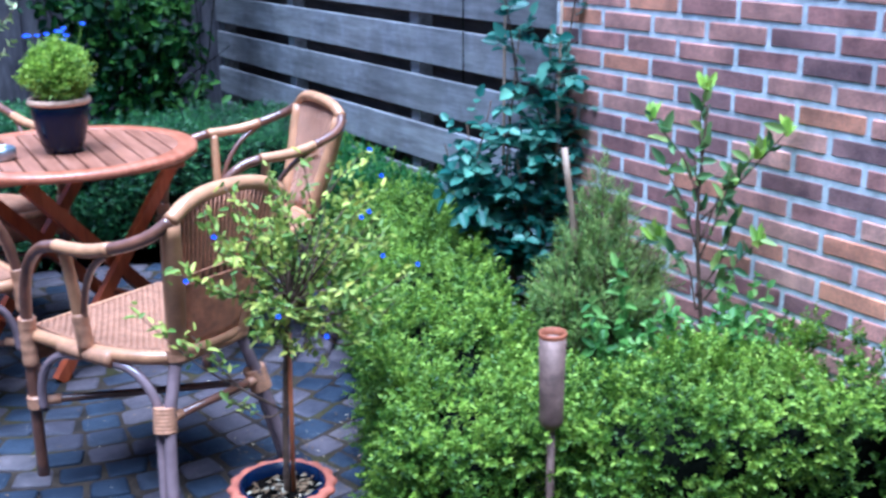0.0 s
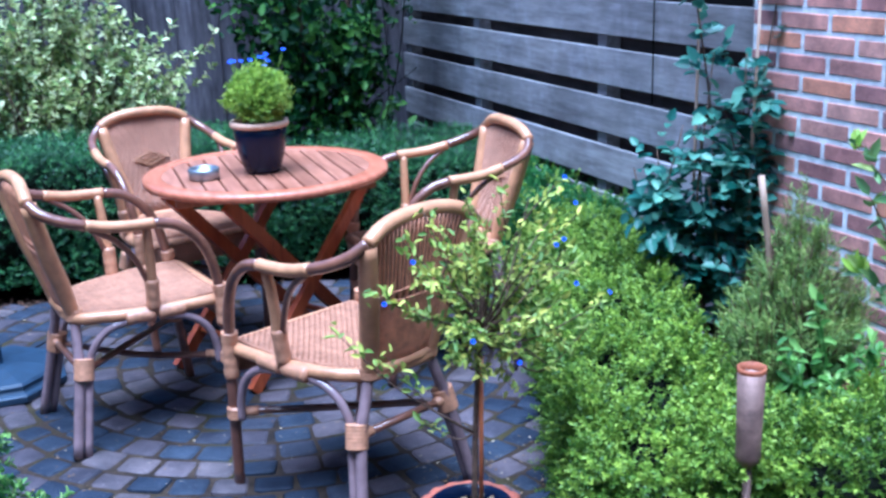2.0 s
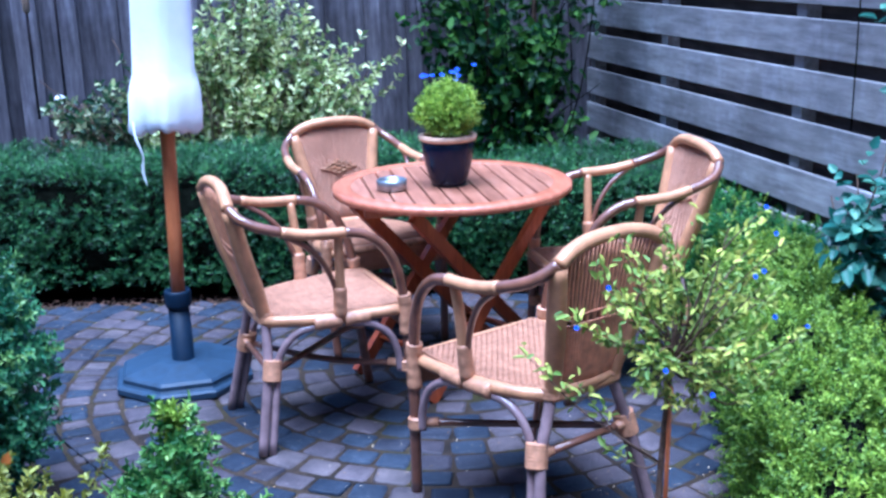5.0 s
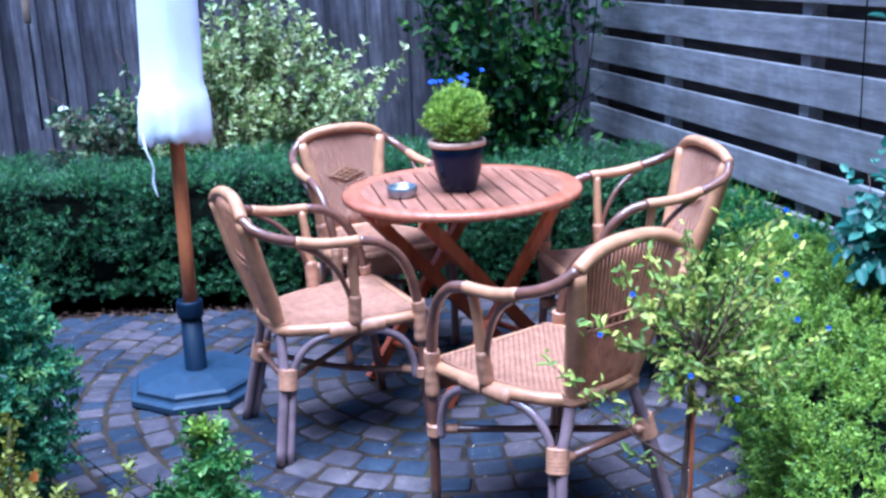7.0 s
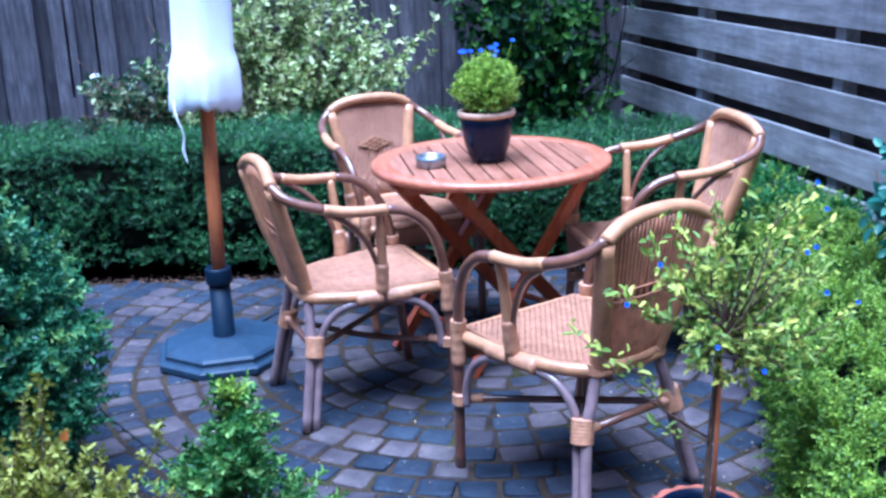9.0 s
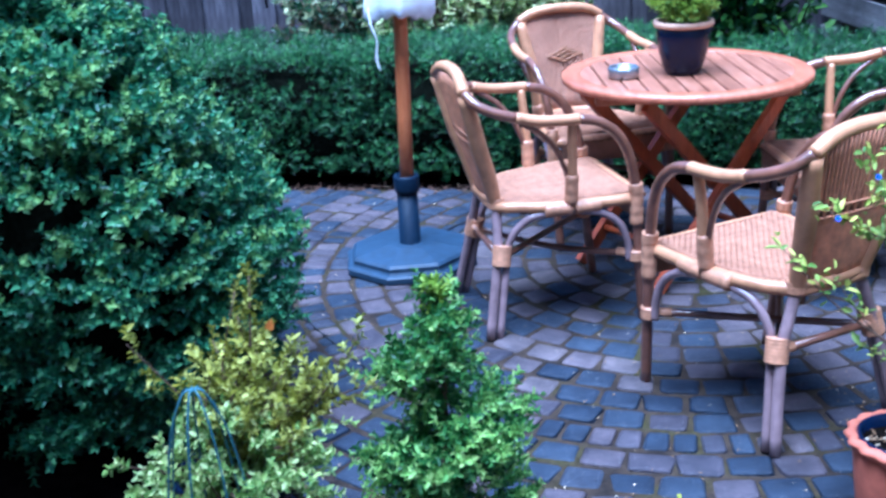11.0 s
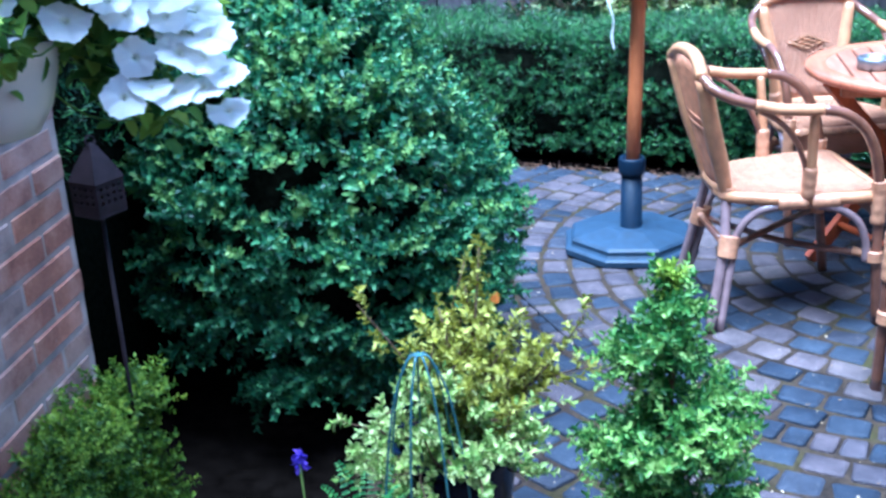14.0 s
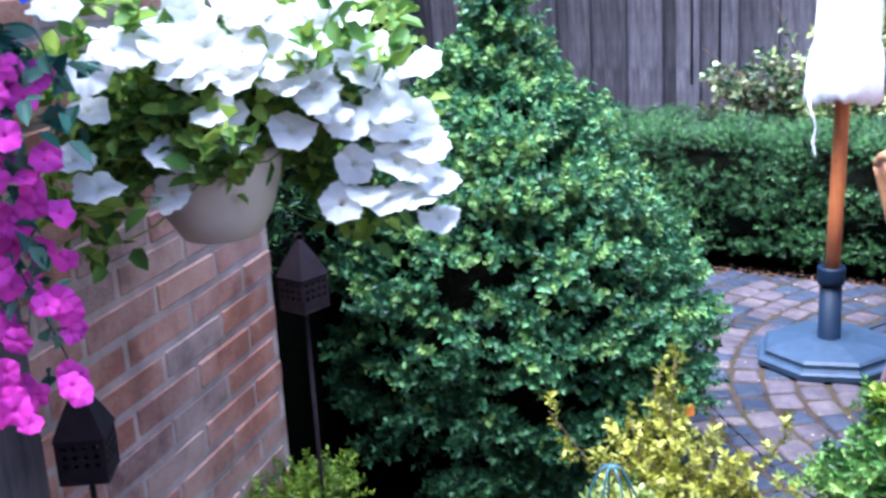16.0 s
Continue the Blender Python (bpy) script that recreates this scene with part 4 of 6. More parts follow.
# ---- the large cone of box ----
def cone_bush():
    c = thing("topiary_cone", "large dense dark green cone of clipped box", "topiary", at=(-3.33, 0.82, 0))
    prof = [(0.0, 0.3), (0.1, 0.4), (0.22, 0.48), (0.34, 0.535), (0.47, 0.55), (0.62, 0.52), (0.76, 0.455), (1.05, 0.265), (1.3, 0.085), (1.4, 0.02), (1.5, 0.0)]
    zs, rs = np.array([p[0] for p in prof]), np.array([p[1] for p in prof])
    g = np.random.default_rng(41)
    n, per = 1650, 10
    z = g.uniform(0, 1.52, n * 3)
    z = z[g.random(n * 3) < (np.interp(z, zs, rs) + 0.05) / 0.66][:n]
    a = g.uniform(0, 2 * math.pi, len(z))
    r = np.interp(z, zs, rs)
    slope = (np.interp(z - 0.02, zs, rs) - np.interp(z + 0.02, zs, rs)) / 0.04
    d = np.stack([np.cos(a), np.sin(a), 0 * a], 1)
    nrm = unit(d + np.array([0, 0, 1]) * slope[:, None])
    p = d * r[:, None] + np.array([0, 0, 1]) * z[:, None]
    bulge = lumps(p, 5.0, 42) * 0.045 + lumps(p * np.array([1, 1, 1.8]), 15.0, 43) * 0.055 + g.uniform(-0.045, 0.04, len(p))
    bulge += 0.045 * np.clip(1.1 - z, 0, 1) * np.sin(2 * math.pi * z / 0.17 + 1.6 * lumps(p, 3.0, 46))
    p += nrm * bulge[:, None]
    keep = (bulge > -0.06) & (p[:, 2] * 1.15 - 0.05 * (p[:, 0] < -0.1) + 0.45 * lumps(p * np.array([1, 1, 2.0]), 8.0, 44) > g.uniform(-0.1, 0.32, len(p)))
    keep &= lumps(p * np.array([1, 1, 2.6]), 4.5, 47) < 0.42 + 0.6 * (p[:, 2] < 0.36) + 0.9 * np.clip(p[:, 2] - 0.6, 0, 1)
    # an open storey below the middle on the side of the wall, and a narrower foot
    keep &= ~((p[:, 0] < -0.16) & (np.abs(p[:, 2] - 0.585 + 0.04 * lumps(p, 5.0, 48)) < 0.07) & (g.random(len(p)) < 0.88))
    keep &= ~((p[:, 0] < -0.3 - 0.4 * p[:, 2]) & (p[:, 2] < 0.36))
    p, nrm = p[keep], nrm[keep]
    # each spray fans out flat from its own twig
    p, nrm = np.repeat(p, per, 0), np.repeat(nrm, per, 0)
    across = unit(np.cross(nrm, [0, 0, 1.0]) + 1e-6)
    fan = g.normal(size=len(p))[:, None]
    p = p + across * fan * 0.027 + g.normal(size=p.shape) * 0.014 - nrm * np.abs(fan) * 0.014
    way = nrm + across * fan * 0.5 + np.array([0, 0, 0.2]) + g.normal(size=p.shape) * 0.3
    p -= nrm * g.uniform(0.0, 0.045, len(p))[:, None]
    # upward faces get more pale shoots: young growth plus highlights put into colour
    fresh = g.random(len(p)) < 0.36 * np.clip(0.3 + nrm[:, 2] + 0.5 * lumps(p, 6.0, 45), 0, 1.6)
    part("young_growth", sprigs(p[fresh] + nrm[fresh] * 0.012, way[fresh], 5, 0.05, 0.02, 0.012), CONETIP, c, "paler young shoots, partly standing for light on upward faces", False, "stuff")
    p, way = p[~fresh], way[~fresh]
    part("foliage", sprigs(p, way, 5, 0.054, 0.021, 0.0125), CONE, c, "", False, "stuff")
    # near-black solid: shade between the sprays is put into its colour
    part("twig_core", Geo().lathe([(max(0.01, q - 0.17), h) for h, q in prof[:-1]] + [(0.01, 1.46)], sides=20, wave=0.04, waves=5), NEARBLACK, c, "near-black core, the shade inside the foliage put into its colour")
    return c


cone_bush()


# ---- the potted spiral ----
def spiral():
    s = thing("topiary_spiral", "small green spiral topiary in a dark pot", "topiary", at=(-2.395, -0.42, 0))
    part("pot", Geo().lathe(pot_profile(0.085, 0.12, 0.2), caps=False), BLACK, s)
    part("soil", Geo().lathe([(0.0, 0.18), (0.112, 0.18)], sides=16, caps=False), SOIL, s)
    part("trunk", Geo().tube([(0, 0, 0.16), (0.004, 0.0, 0.45), (0.008, 0, 0.78)], [0.011, 0.004], 8, 2), BARK, s)
    g = np.random.default_rng(51)
    n = 900
    z = 0.17 + 0.63 * g.random(n * 3) ** 1.1
    lobe = np.where(z > 0.55, 0.015 + 0.5 * (0.79 - z), 0.128 + 0.1 * (0.55 - z))
    keep = g.random(n * 3) < lobe / 0.2 + 0.08
    z, lobe = z[keep][:n], lobe[keep][:n]
    a = g.uniform(-math.pi, math.pi, len(z))
    turn = (z - 0.55) / 0.2 - a / (2 * math.pi)
    wave = (0.5 + 0.5 * np.cos(2 * math.pi * turn)) ** 1.5
    r = lobe * (0.36 + 0.74 * wave) * (0.7 + 0.3 * g.random(len(z)) ** 0.6)
    sparse = g.random(len(z)) < 0.28 + 0.72 * wave
    z, a, r, wave = z[sparse], a[sparse], r[sparse], wave[sparse]
    out = np.stack([np.cos(a), np.sin(a), 0 * a], 1)
    p = out * (r - 0.02)[:, None] + np.array([0, 0, 1.0]) * z[:, None]
    way = out + np.array([0, 0, 0.45]) + g.normal(size=p.shape) * 0.35
    p, way, wave, out = (np.repeat(q, 3, 0) for q in (p, way, wave, out))
    p = p + g.normal(size=p.shape) * [0.012, 0.012, 0.004]
    way = way + g.normal(size=p.shape) * [0.55, 0.55, 0.12]
    fresh = g.random(len(p)) < 0.1 + 0.32 * wave
    part("young_growth", sprigs(p[fresh] + out[fresh] * 0.012, way[fresh], 6, 0.055, 0.017, 0.0085), SPIRALTIP, s, "pale green young shoots", False, "stuff")
    p, way = p[~fresh], way[~fresh]
    part("foliage", sprigs(p, way, 6, 0.055, 0.0165, 0.0085), SPIRAL, s, "", False, "stuff")
    tipz = np.stack([g.normal(size=60) * 0.008, g.normal(size=60) * 0.008, 0.76 + 0.06 * g.random(60)], 1)
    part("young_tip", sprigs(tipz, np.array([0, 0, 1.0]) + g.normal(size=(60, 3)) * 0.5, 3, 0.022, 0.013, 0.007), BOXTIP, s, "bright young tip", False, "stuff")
    return s


spiral()


# ---- the yellow-leaved box under a wire frame ----
def branches(root, tips, r0, r1, bend, seed):
    g = np.random.default_rng(seed)
    geo = Geo()
    root = Vector(root)
    for t in tips:
        t = Vector(t)
        mid = root.lerp(t, 0.5) + Vector(g.normal(size=3)) * bend
        geo.tube([root, mid, t], [r0, (r0 + r1) / 2, r1], 6, 5)
    return geo


def along(root, tips, n, bend, seed, start=0.3):
    """Places and directions along bent shoots from a root to each tip."""
    g = np.random.default_rng(seed)
    P, D = [], []
    root = np.array(root, float)
    for t in tips:
        t = np.array(t, float)
        mid = (root + t) / 2 + g.normal(size=3) * bend
        s = np.linspace(start, 1, n)[:, None]
        P.append((1 - s) ** 2 * root + 2 * s * (1 - s) * mid + s * s * t)
        D.append(2 * (1 - s) * (mid - root) + 2 * s * (t - mid))
    return np.concatenate(P), unit(np.concatenate(D))


def yellow_box():
    c = (-2.83, -0.12)
    pot = thing("plant_pot", "dark blue glazed pot on the paving", "plant pot", at=(*c, 0))
    part("pot", Geo().lathe([(0.09, 0), (0.115, 0.1), (0.138, 0.27), (0.146, 0.275), (0.146, 0.3), (0.134, 0.3), (0.13, 0.26)], sides=28, caps=False), NAVY, pot)
    part("soil", Geo().lathe([(0.0, 0.262), (0.132, 0.262)], sides=16, caps=False), SOIL, pot)
    b = thing("variegated_shrub", "small box shrub with yellow and pale green leaves", "shrub", at=(*c, 0))
    g = np.random.default_rng(61)
    yel, pale = [], []
    for k in range(46):
        a, r = g.uniform(0, 6.28), math.sqrt(g.random()) * 0.22
        yel.append((0.04 + r * math.cos(a) * 0.8, 0.06 + r * math.sin(a), 0.69 - r * 0.85 - 0.1 * g.random()))
    for k in range(60):
        a, r = g.uniform(0, 6.28), math.sqrt(g.random()) * 0.22
        pale.append((0.0 + r * math.cos(a), -0.08 + r * math.sin(a), 0.56 - r * 1.0 - 0.08 * g.random()))
    yel += [(0.29, 0.02, 0.6), (0.3, -0.04, 0.5), (-0.2, 0.0, 0.62), (0.06, 0.08, 0.72), (0.03, 0.05, 0.7)]
    pale += [(-0.24, -0.05, 0.36), (-0.2, -0.1, 0.3), (0.22, -0.05, 0.42), (0.18, -0.1, 0.34)]
    for name, tips, mat, seed, lab in (("yellow_growth", yel, YELLOW, 62, "golden yellow leaves"), ("pale_growth", pale, PALEGREEN, 63, "cream and green leaves")):
        part("stem_framework", branches((0, 0, 0.26), tips, 0.004, 0.0012, 0.03, seed), BARK, b)
        p, d = along((0, 0, 0.26), tips, 11, 0.03, seed, 0.35)
        p = p + g.normal(size=p.shape) * 0.006
        part(name, sprigs(p, d + g.normal(size=p.shape) * 0.5, 4, 0.034, 0.0195, 0.0108), mat, b, lab, False, "stuff")
    part("orange_leaf", leaf_mesh(np.array([[0.085, 0.11, 0.575]]), np.array([[0.3, -0.2, 1.0]]), np.array([[0.0, -1.0, 0.3]]), 0.03, 0.022), ORANGELEAF, b, "single orange dying leaf", False)
    w = thing("wire_dome", "blue-green wire plant support over the shrub", "plant support", at=(-2.872, -0.315, 0))
    for k in range(7):
        a = 2 * math.pi * k / 7
        x, y = math.cos(a), math.sin(a)
        part("rib", Geo().tube([(0, 0, 0.598), (0.025 * x, 0.025 * y, 0.585), (0.06 * x, 0.06 * y, 0.49), (0.09 * x, 0.09 * y, 0.27), (0.105 * x, 0.105 * y, 0.0)], 0.0024, 6), WIRE, w)
    return b


yellow_box()


# ---- the potted standard ----
def standard():
    c = (-1.335, -0.15)
    pot = thing("plant_pot", "terracotta pot with a wavy rim and dark blue lining", "plant pot", at=(*c, 0))
    part("pot", Geo().lathe([(0.08, 0), (0.085, 0.01), (0.1, 0.12), (0.108, 0.2), (0.106, 0.215)], sides=36, caps=False), CLAY, pot)
    part("rim", Geo().lathe([(0.106, 0.214), (0.112, 0.226), (0.124, 0.236), (0.126, 0.242), (0.118, 0.249), (0.106, 0.252), (0.1, 0.23)], sides=96, wave=0.035, waves=16, caps=False), CLAY, pot, "wavy terracotta rim")
    part("lining", Geo().lathe([(0.102, 0.249), (0.099, 0.252), (0.094, 0.252), (0.092, 0.2)], sides=36, caps=False), NAVY, pot, "dark blue lining")
    part("soil", Geo().lathe([(0.0, 0.222), (0.094, 0.22)], sides=20, caps=False), SOIL, pot)
    g = np.random.default_rng(71)
    n = 90
    a, r = g.uniform(0, 6.28, n), np.sqrt(g.random(n)) * 0.085
    spots = np.stack([r * np.cos(a), r * np.sin(a), 0.226 + 0.004 * g.random(n)], 1)
    part("mulch", flat_leaf_mesh(spots, g.normal(size=(n, 3)) * [1, 1, 0.15], np.tile([0, 0, 1.0], (n, 1)) + g.normal(size=(n, 3)) * 0.2, 0.022, 0.008), DRY, pot, "dry bark flakes", False, "stuff")
    t = thing("standard_tree", "slender potted standard with loose yellow-green leaves and blue flowers", "shrub", at=(*c, 0))
    part("trunk", Geo().tube([(0.01, 0, 0.2), (0.018, 0.004, 0.4), (0.03, 0, 0.6), (0.045, 0, 0.78)], [0.008, 0.006], 8, 3), BARK, t)
    part("cane", Geo().tube([(0.024, -0.006, 0.2), (0.036, -0.004, 0.62)], 0.0055, 8, 1), POLE, t, "reddish support cane")
    tips = []
    for k in range(30):
        d = unit(g.normal(size=3))
        q = np.array([0.055, -0.01, 0.78]) + d * np.array([0.2, 0.2, 0.19]) * (0.55 + 0.45 * g.random())
        tips.append(tuple(q))
    tips += [(0.2, -0.08, 1.03), (0.24, -0.09, 0.95), (0.08, -0.03, 1.02), (0.01, 0.0, 1.0), (0.14, -0.05, 0.99), (-0.08, 0.03, 0.97), (-0.12, 0.05, 0.9), (-0.19, 0.08, 0.78), (0.29, -0.11, 0.74), (0.26, -0.1, 0.68), (0.22, -0.09, 0.88), (0.28, -0.02, 0.82), (0.17, -0.07, 0.6), (0.09, -0.04, 0.55), (0.22, -0.08, 0.64), (0.02, -0.06, 0.6), (0.26, 0.05, 0.92), (0.3, 0.02, 0.78)]
    low = [(-0.27, 0.1, 0.69), (-0.17, 0.06, 0.635), (-0.1, 0.04, 0.47)]
    part("twig_framework", branches((0.045, 0, 0.68), tips, 0.0035, 0.001, 0.03, 72), BARK, t)
    part("low_twig_framework", branches((0.015, 0, 0.43), low, 0.003, 0.001, 0.02, 73), BARK, t)
    p, d = along((0.045, 0, 0.68), tips, 11, 0.03, 72, 0.35)
    q, e = along((0.015, 0, 0.43), low, 5, 0.02, 73, 0.6)
    p, d = np.concatenate([p, q]), np.concatenate([d, e])
    m = len(p)
    base = np.repeat(p, 4, 0) + g.normal(size=(m * 4, 3)) * 0.009
    way = np.repeat(d, 4, 0) * 0.6 + g.normal(size=(m * 4, 3)) * 0.7 + [0, 0, 0.1]
    size = g.uniform(0.55, 1.2, m * 4) * np.where(base[:, 0] < -0.1, 1.25, 1.0)
    part("leaves", leaf_mesh(base, way, g.normal(size=(m * 4, 3)) * 0.5 + [0, -0.3, 1], 0.025 * size, 0.0108 * size), STANDARD, t, "", False, "stuff")
    spots = np.array([(0.27, 0.02, 1.01), (0.31, 0.04, 0.94), (0.2, -0.1, 0.9), (0.18, -0.1, 0.89), (-0.16, -0.1, 0.9), (0.22, -0.12, 0.8), (0.38, 0, 0.72), (-0.2, -0.02, 0.79), (0.05, -0.17, 0.66), (-0.05, -0.15, 0.72)])
    for spot in spots:
        part("flower", blooms([spot], [(0, -0.8, 0.5)], 0.014), BLUEPETAL, t, "small blue flower", False)


standard()


# ---- garden torch ----
torch = thing("garden_torch", "rusty steel garden torch standing in the hedge", "garden torch", at=(-0.943, -0.668, 0.015))
part("stem", Geo().tube([(0, 0, -0.02), (0, 0, 0.49)], 0.009, 10, 1), RUST, torch)
part("cup", Geo().lathe([(0.008, 0.47), (0.013, 0.48), (0.023, 0.488), (0.0265, 0.5), (0.026, 0.512), (0.0255, 0.52), (0.0285, 0.69), (0.0268, 0.69), (0.024, 0.56), (0.0, 0.555)], sides=28), RUST, torch, "rusty cylinder cup")
part("lip", Geo().lathe([(0.0286, 0.684), (0.0292, 0.688), (0.0288, 0.6945), (0.0266, 0.6945), (0.0262, 0.678)], sides=28, caps=False), ORANGE, torch, "orange rusted lip")


# ---- the bed along the wall ----
def rose_bush():
    r = thing("rose_bush", "climbing rose with blue-green leaflets against wall and fence", "shrub", at=(-0.1, 0.56, 0))
    g = np.random.default_rng(81)
    tips = [(-0.1, 0.07, 1.5), (0.13, -0.11, 1.5), (-0.03, 0.02, 1.17), (0.05, -0.04, 1.17), (0.18, -0.13, 1.14), (-0.17, 0.12, 0.87), (-0.23, 0.16, 0.8), (-0.13, 0.1, 0.76), (-0.06, 0.04, 0.96), (0.07, -0.05, 1.06), (0.15, -0.11, 1.02), (-0.12, 0.09, 0.64), (-0.03, 0.02, 0.68), (-0.06, 0.04, 0.58), (0.21, -0.16, 0.9), (0.08, -0.06, 0.86), (0.09, -0.07, 0.68), (-0.14, 0.02, 0.95), (-0.02, -0.08, 0.82), (-0.2, 0.06, 0.68), (-0.08, -0.04, 0.76), (0.0, 0.0, 1.0)]
    part("cane_framework", branches((0, 0, 0.0), tips, 0.007, 0.002, 0.05, 82), BARK, r)
    p, d = along((0, 0, 0.0), tips, 16, 0.06, 82, 0.5)
    open_up = lumps(p, 9.0, 83) > -0.15 + 0.2 * (p[:, 2] > 0.95)
    p, d = p[open_up], d[open_up]
    m = len(p)
    arm = unit(g.normal(size=(m, 3)) + d * 0.4 + np.array([-0.5, -0.4, 0.1]))
    bases, ways = [], []
    side = unit(np.cross(arm, [0, 0, 1.0]))
    for s, w in ((0.4, 1), (0.4, -1), (0.75, 1), (0.75, -1), (1.0, 0)):
        bases.append(p + arm * 0.09 * s)
        ways.append(arm * (0.55 if w else 1.0) + side * w * 0.9 + g.normal(size=(m, 3)) * 0.15)
    base, way = np.concatenate(bases), np.concatenate(ways)
    size = g.uniform(0.75, 1.25, len(base))
    part("leaves", leaf_mesh(base, way, g.normal(size=(len(base), 3)) * 0.35 + [-0.25, -0.25, 1], 0.05 * size, 0.037 * size, 0.15, 0.25), ROSE, r, "", False, "stuff")
    for k in range(2):
        part("support_cane", Geo().tube([(0.02 - 0.06 * k, -0.1 + 0.2 * k, 0), (0.05 - 0.08 * k, -0.1 + 0.2 * k, 1.6)], 0.005, 6, 1), STAKE, r, "thin support cane")


rose_bush()


def rosemary():
    r = thing("rosemary_bush", "grey-green rosemary bush in the bed", "shrub", at=(-0.33, -0.06, 0))
    g = np.random.default_rng(91)
    tips = []
    for k in range(300):
        a, q = g.uniform(0, 6.28), math.sqrt(g.random()) * 0.21
        tips.append((q * math.cos(a) + 0.03, q * math.sin(a) * 0.9, 0.92 - q * 1.9 - 0.14 * g.random()))
    part("stem_framework", branches((0, 0, 0.2), tips, 0.004, 0.0015, 0.03, 92), BARK, r)
    p, d = along((0, 0, 0.2), tips, 16, 0.03, 92, 0.25)
    part("foliage", sprigs(p, d + g.normal(size=p.shape) * 0.2, 5, 0.034, 0.027, 0.0034, 0.8, False), ROSEMARY, r, "", False, "stuff")
    single("garden_stake", Geo().tube([(-0.41, -0.05, 0.0), (-0.385, -0.04, 0.6), (-0.405, -0.01, 0.915)], 0.0095, 8, 3), STAKE, "light wooden stake in the rosemary", "stake")


rosemary()


def laurel():
    r = thing("laurel_sapling", "young bay laurel with glossy leaves before the wall", "sapling", at=(-0.17, -0.34, 0))
    g = np.random.default_rng(101)
    tips = [(-0.02, 0.03, 1.1), (-0.12, 0.12, 1.02), (0.12, -0.12, 0.99), (0.07, -0.07, 0.93), (-0.09, 0.09, 0.89), (0.04, -0.04, 0.78), (-0.1, 0.1, 0.7), (0.09, -0.08, 0.7), (-0.04, 0.04, 0.93), (0.03, -0.03, 0.88)]
    part("trunk", Geo().tube([(0, 0, 0.0), (-0.01, 0.01, 0.45), (-0.03, 0.025, 0.75), (-0.02, 0.02, 1.05)], [0.008, 0.003], 8, 4), BARK, r)
    runs = []
    for k, tip in enumerate(tips):
        root = (-0.022, 0.02, max(0.5, tip[2] - 0.24))
        part("twig", branches(root, [tip], 0.0035, 0.0015, 0.012, 102 + k), BARK, r)
        runs.append(along(root, [tip], 8, 0.012, 102 + k, 0.3))
    p, d = np.concatenate([q[0] for q in runs]), np.concatenate([q[1] for q in runs])
    m = len(p)
    base = np.repeat(p, 2, 0)
    way = np.repeat(d, 2, 0) * 0.7 + g.normal(size=(m * 2, 3)) * 0.7 + [-0.1, -0.1, 0.35]
    size = g.uniform(0.6, 1.15, m * 2)
    keep = g.random(m * 2) < 0.72
    part("leaves", leaf_mesh(base[keep], way[keep], g.normal(size=(keep.sum(), 3)) * 0.4 + [-0.5, -0.5, 0.6], 0.06 * size[keep], 0.024 * size[keep], 0.2, 0.15), LAUREL, r, "", False, "stuff")
    for tip in tips[:4] + tips[6:8]:
        fan = np.array([0, 0, 1.0]) + g.normal(size=(6, 3)) * 0.5
        part("young_leaves", leaf_mesh(np.tile(np.array(tip) - [0, 0, 0.015], (6, 1)), fan, g.normal(size=(6, 3)) * 0.4 + [-0.6, -0.6, 0.4], g.uniform(0.04, 0.07, 6), 0.022, 0.2, 0.1), YOUNG, r, "bright yellow-green young leaves", False)


laurel()


def soft_plant(name, label, at, tips, leaf, length, width, seed, per=8, mat=None):
    r = thing(name, label, "plant", at=at)
    g = np.random.default_rng(seed)
    part("stem_framework", branches((0, 0, 0), tips, 0.003, 0.0012, 0.02, seed), leaf, r, "", True, "stuff")
    p, d = along((0, 0, 0), tips, per, 0.02, seed, 0.25)
    m = len(p)
    base = np.repeat(p, 3, 0)
    way = np.repeat(d, 3, 0) * 0.35 + g.normal(size=(m * 3, 3)) * 0.8
    size = g.uniform(0.6, 1.2, m * 3)
    part("leaves", leaf_mesh(base, way, g.normal(size=(m * 3, 3)) * 0.3 + [-0.2, -0.3, 1], length * size, width * size), leaf, r, "", False, "stuff")
    return r


G3 = np.random.default_rng(111)
soft_plant("mint_plant", "fresh green leafy herb in the bed", (-0.36, -0.27, 0.1), [(0.085 * x, 0.085 * y, 0.37 + 0.07 * z) for x, y, z in G3.normal(size=(22, 3))], MINT, 0.044, 0.022, 112, 11)
soft_plant("bed_herb", "low pale green sprawling shoots in the bed", (-0.2, -0.45, 0.1), [(0.12 * x, 0.07 * y, 0.4 + 0.045 * z) for x, y, z in G3.normal(size=(34, 3))], MINT, 0.028, 0.02, 113, 13)
soft_plant("bed_groundcover", "low green leaves under the shrubs", (-0.2, 0.2, 0.0), [(0.12 * x, 0.3 * y, 0.2 + 0.06 * z) for x, y, z in G3.normal(size=(50, 3))], CLIMB, 0.04, 0.022, 114, 7)
bedpot = thing("plant_pot", "dark blue glazed pot among the bed plants", "plant pot", at=(-0.5, 0.27, 0))
part("pot", Geo().lathe([(0.07, 0), (0.09, 0.1), (0.1, 0.34), (0.108, 0.345), (0.108, 0.37), (0.098, 0.37), (0.095, 0.34)], sides=24, caps=False), NAVY, bedpot)


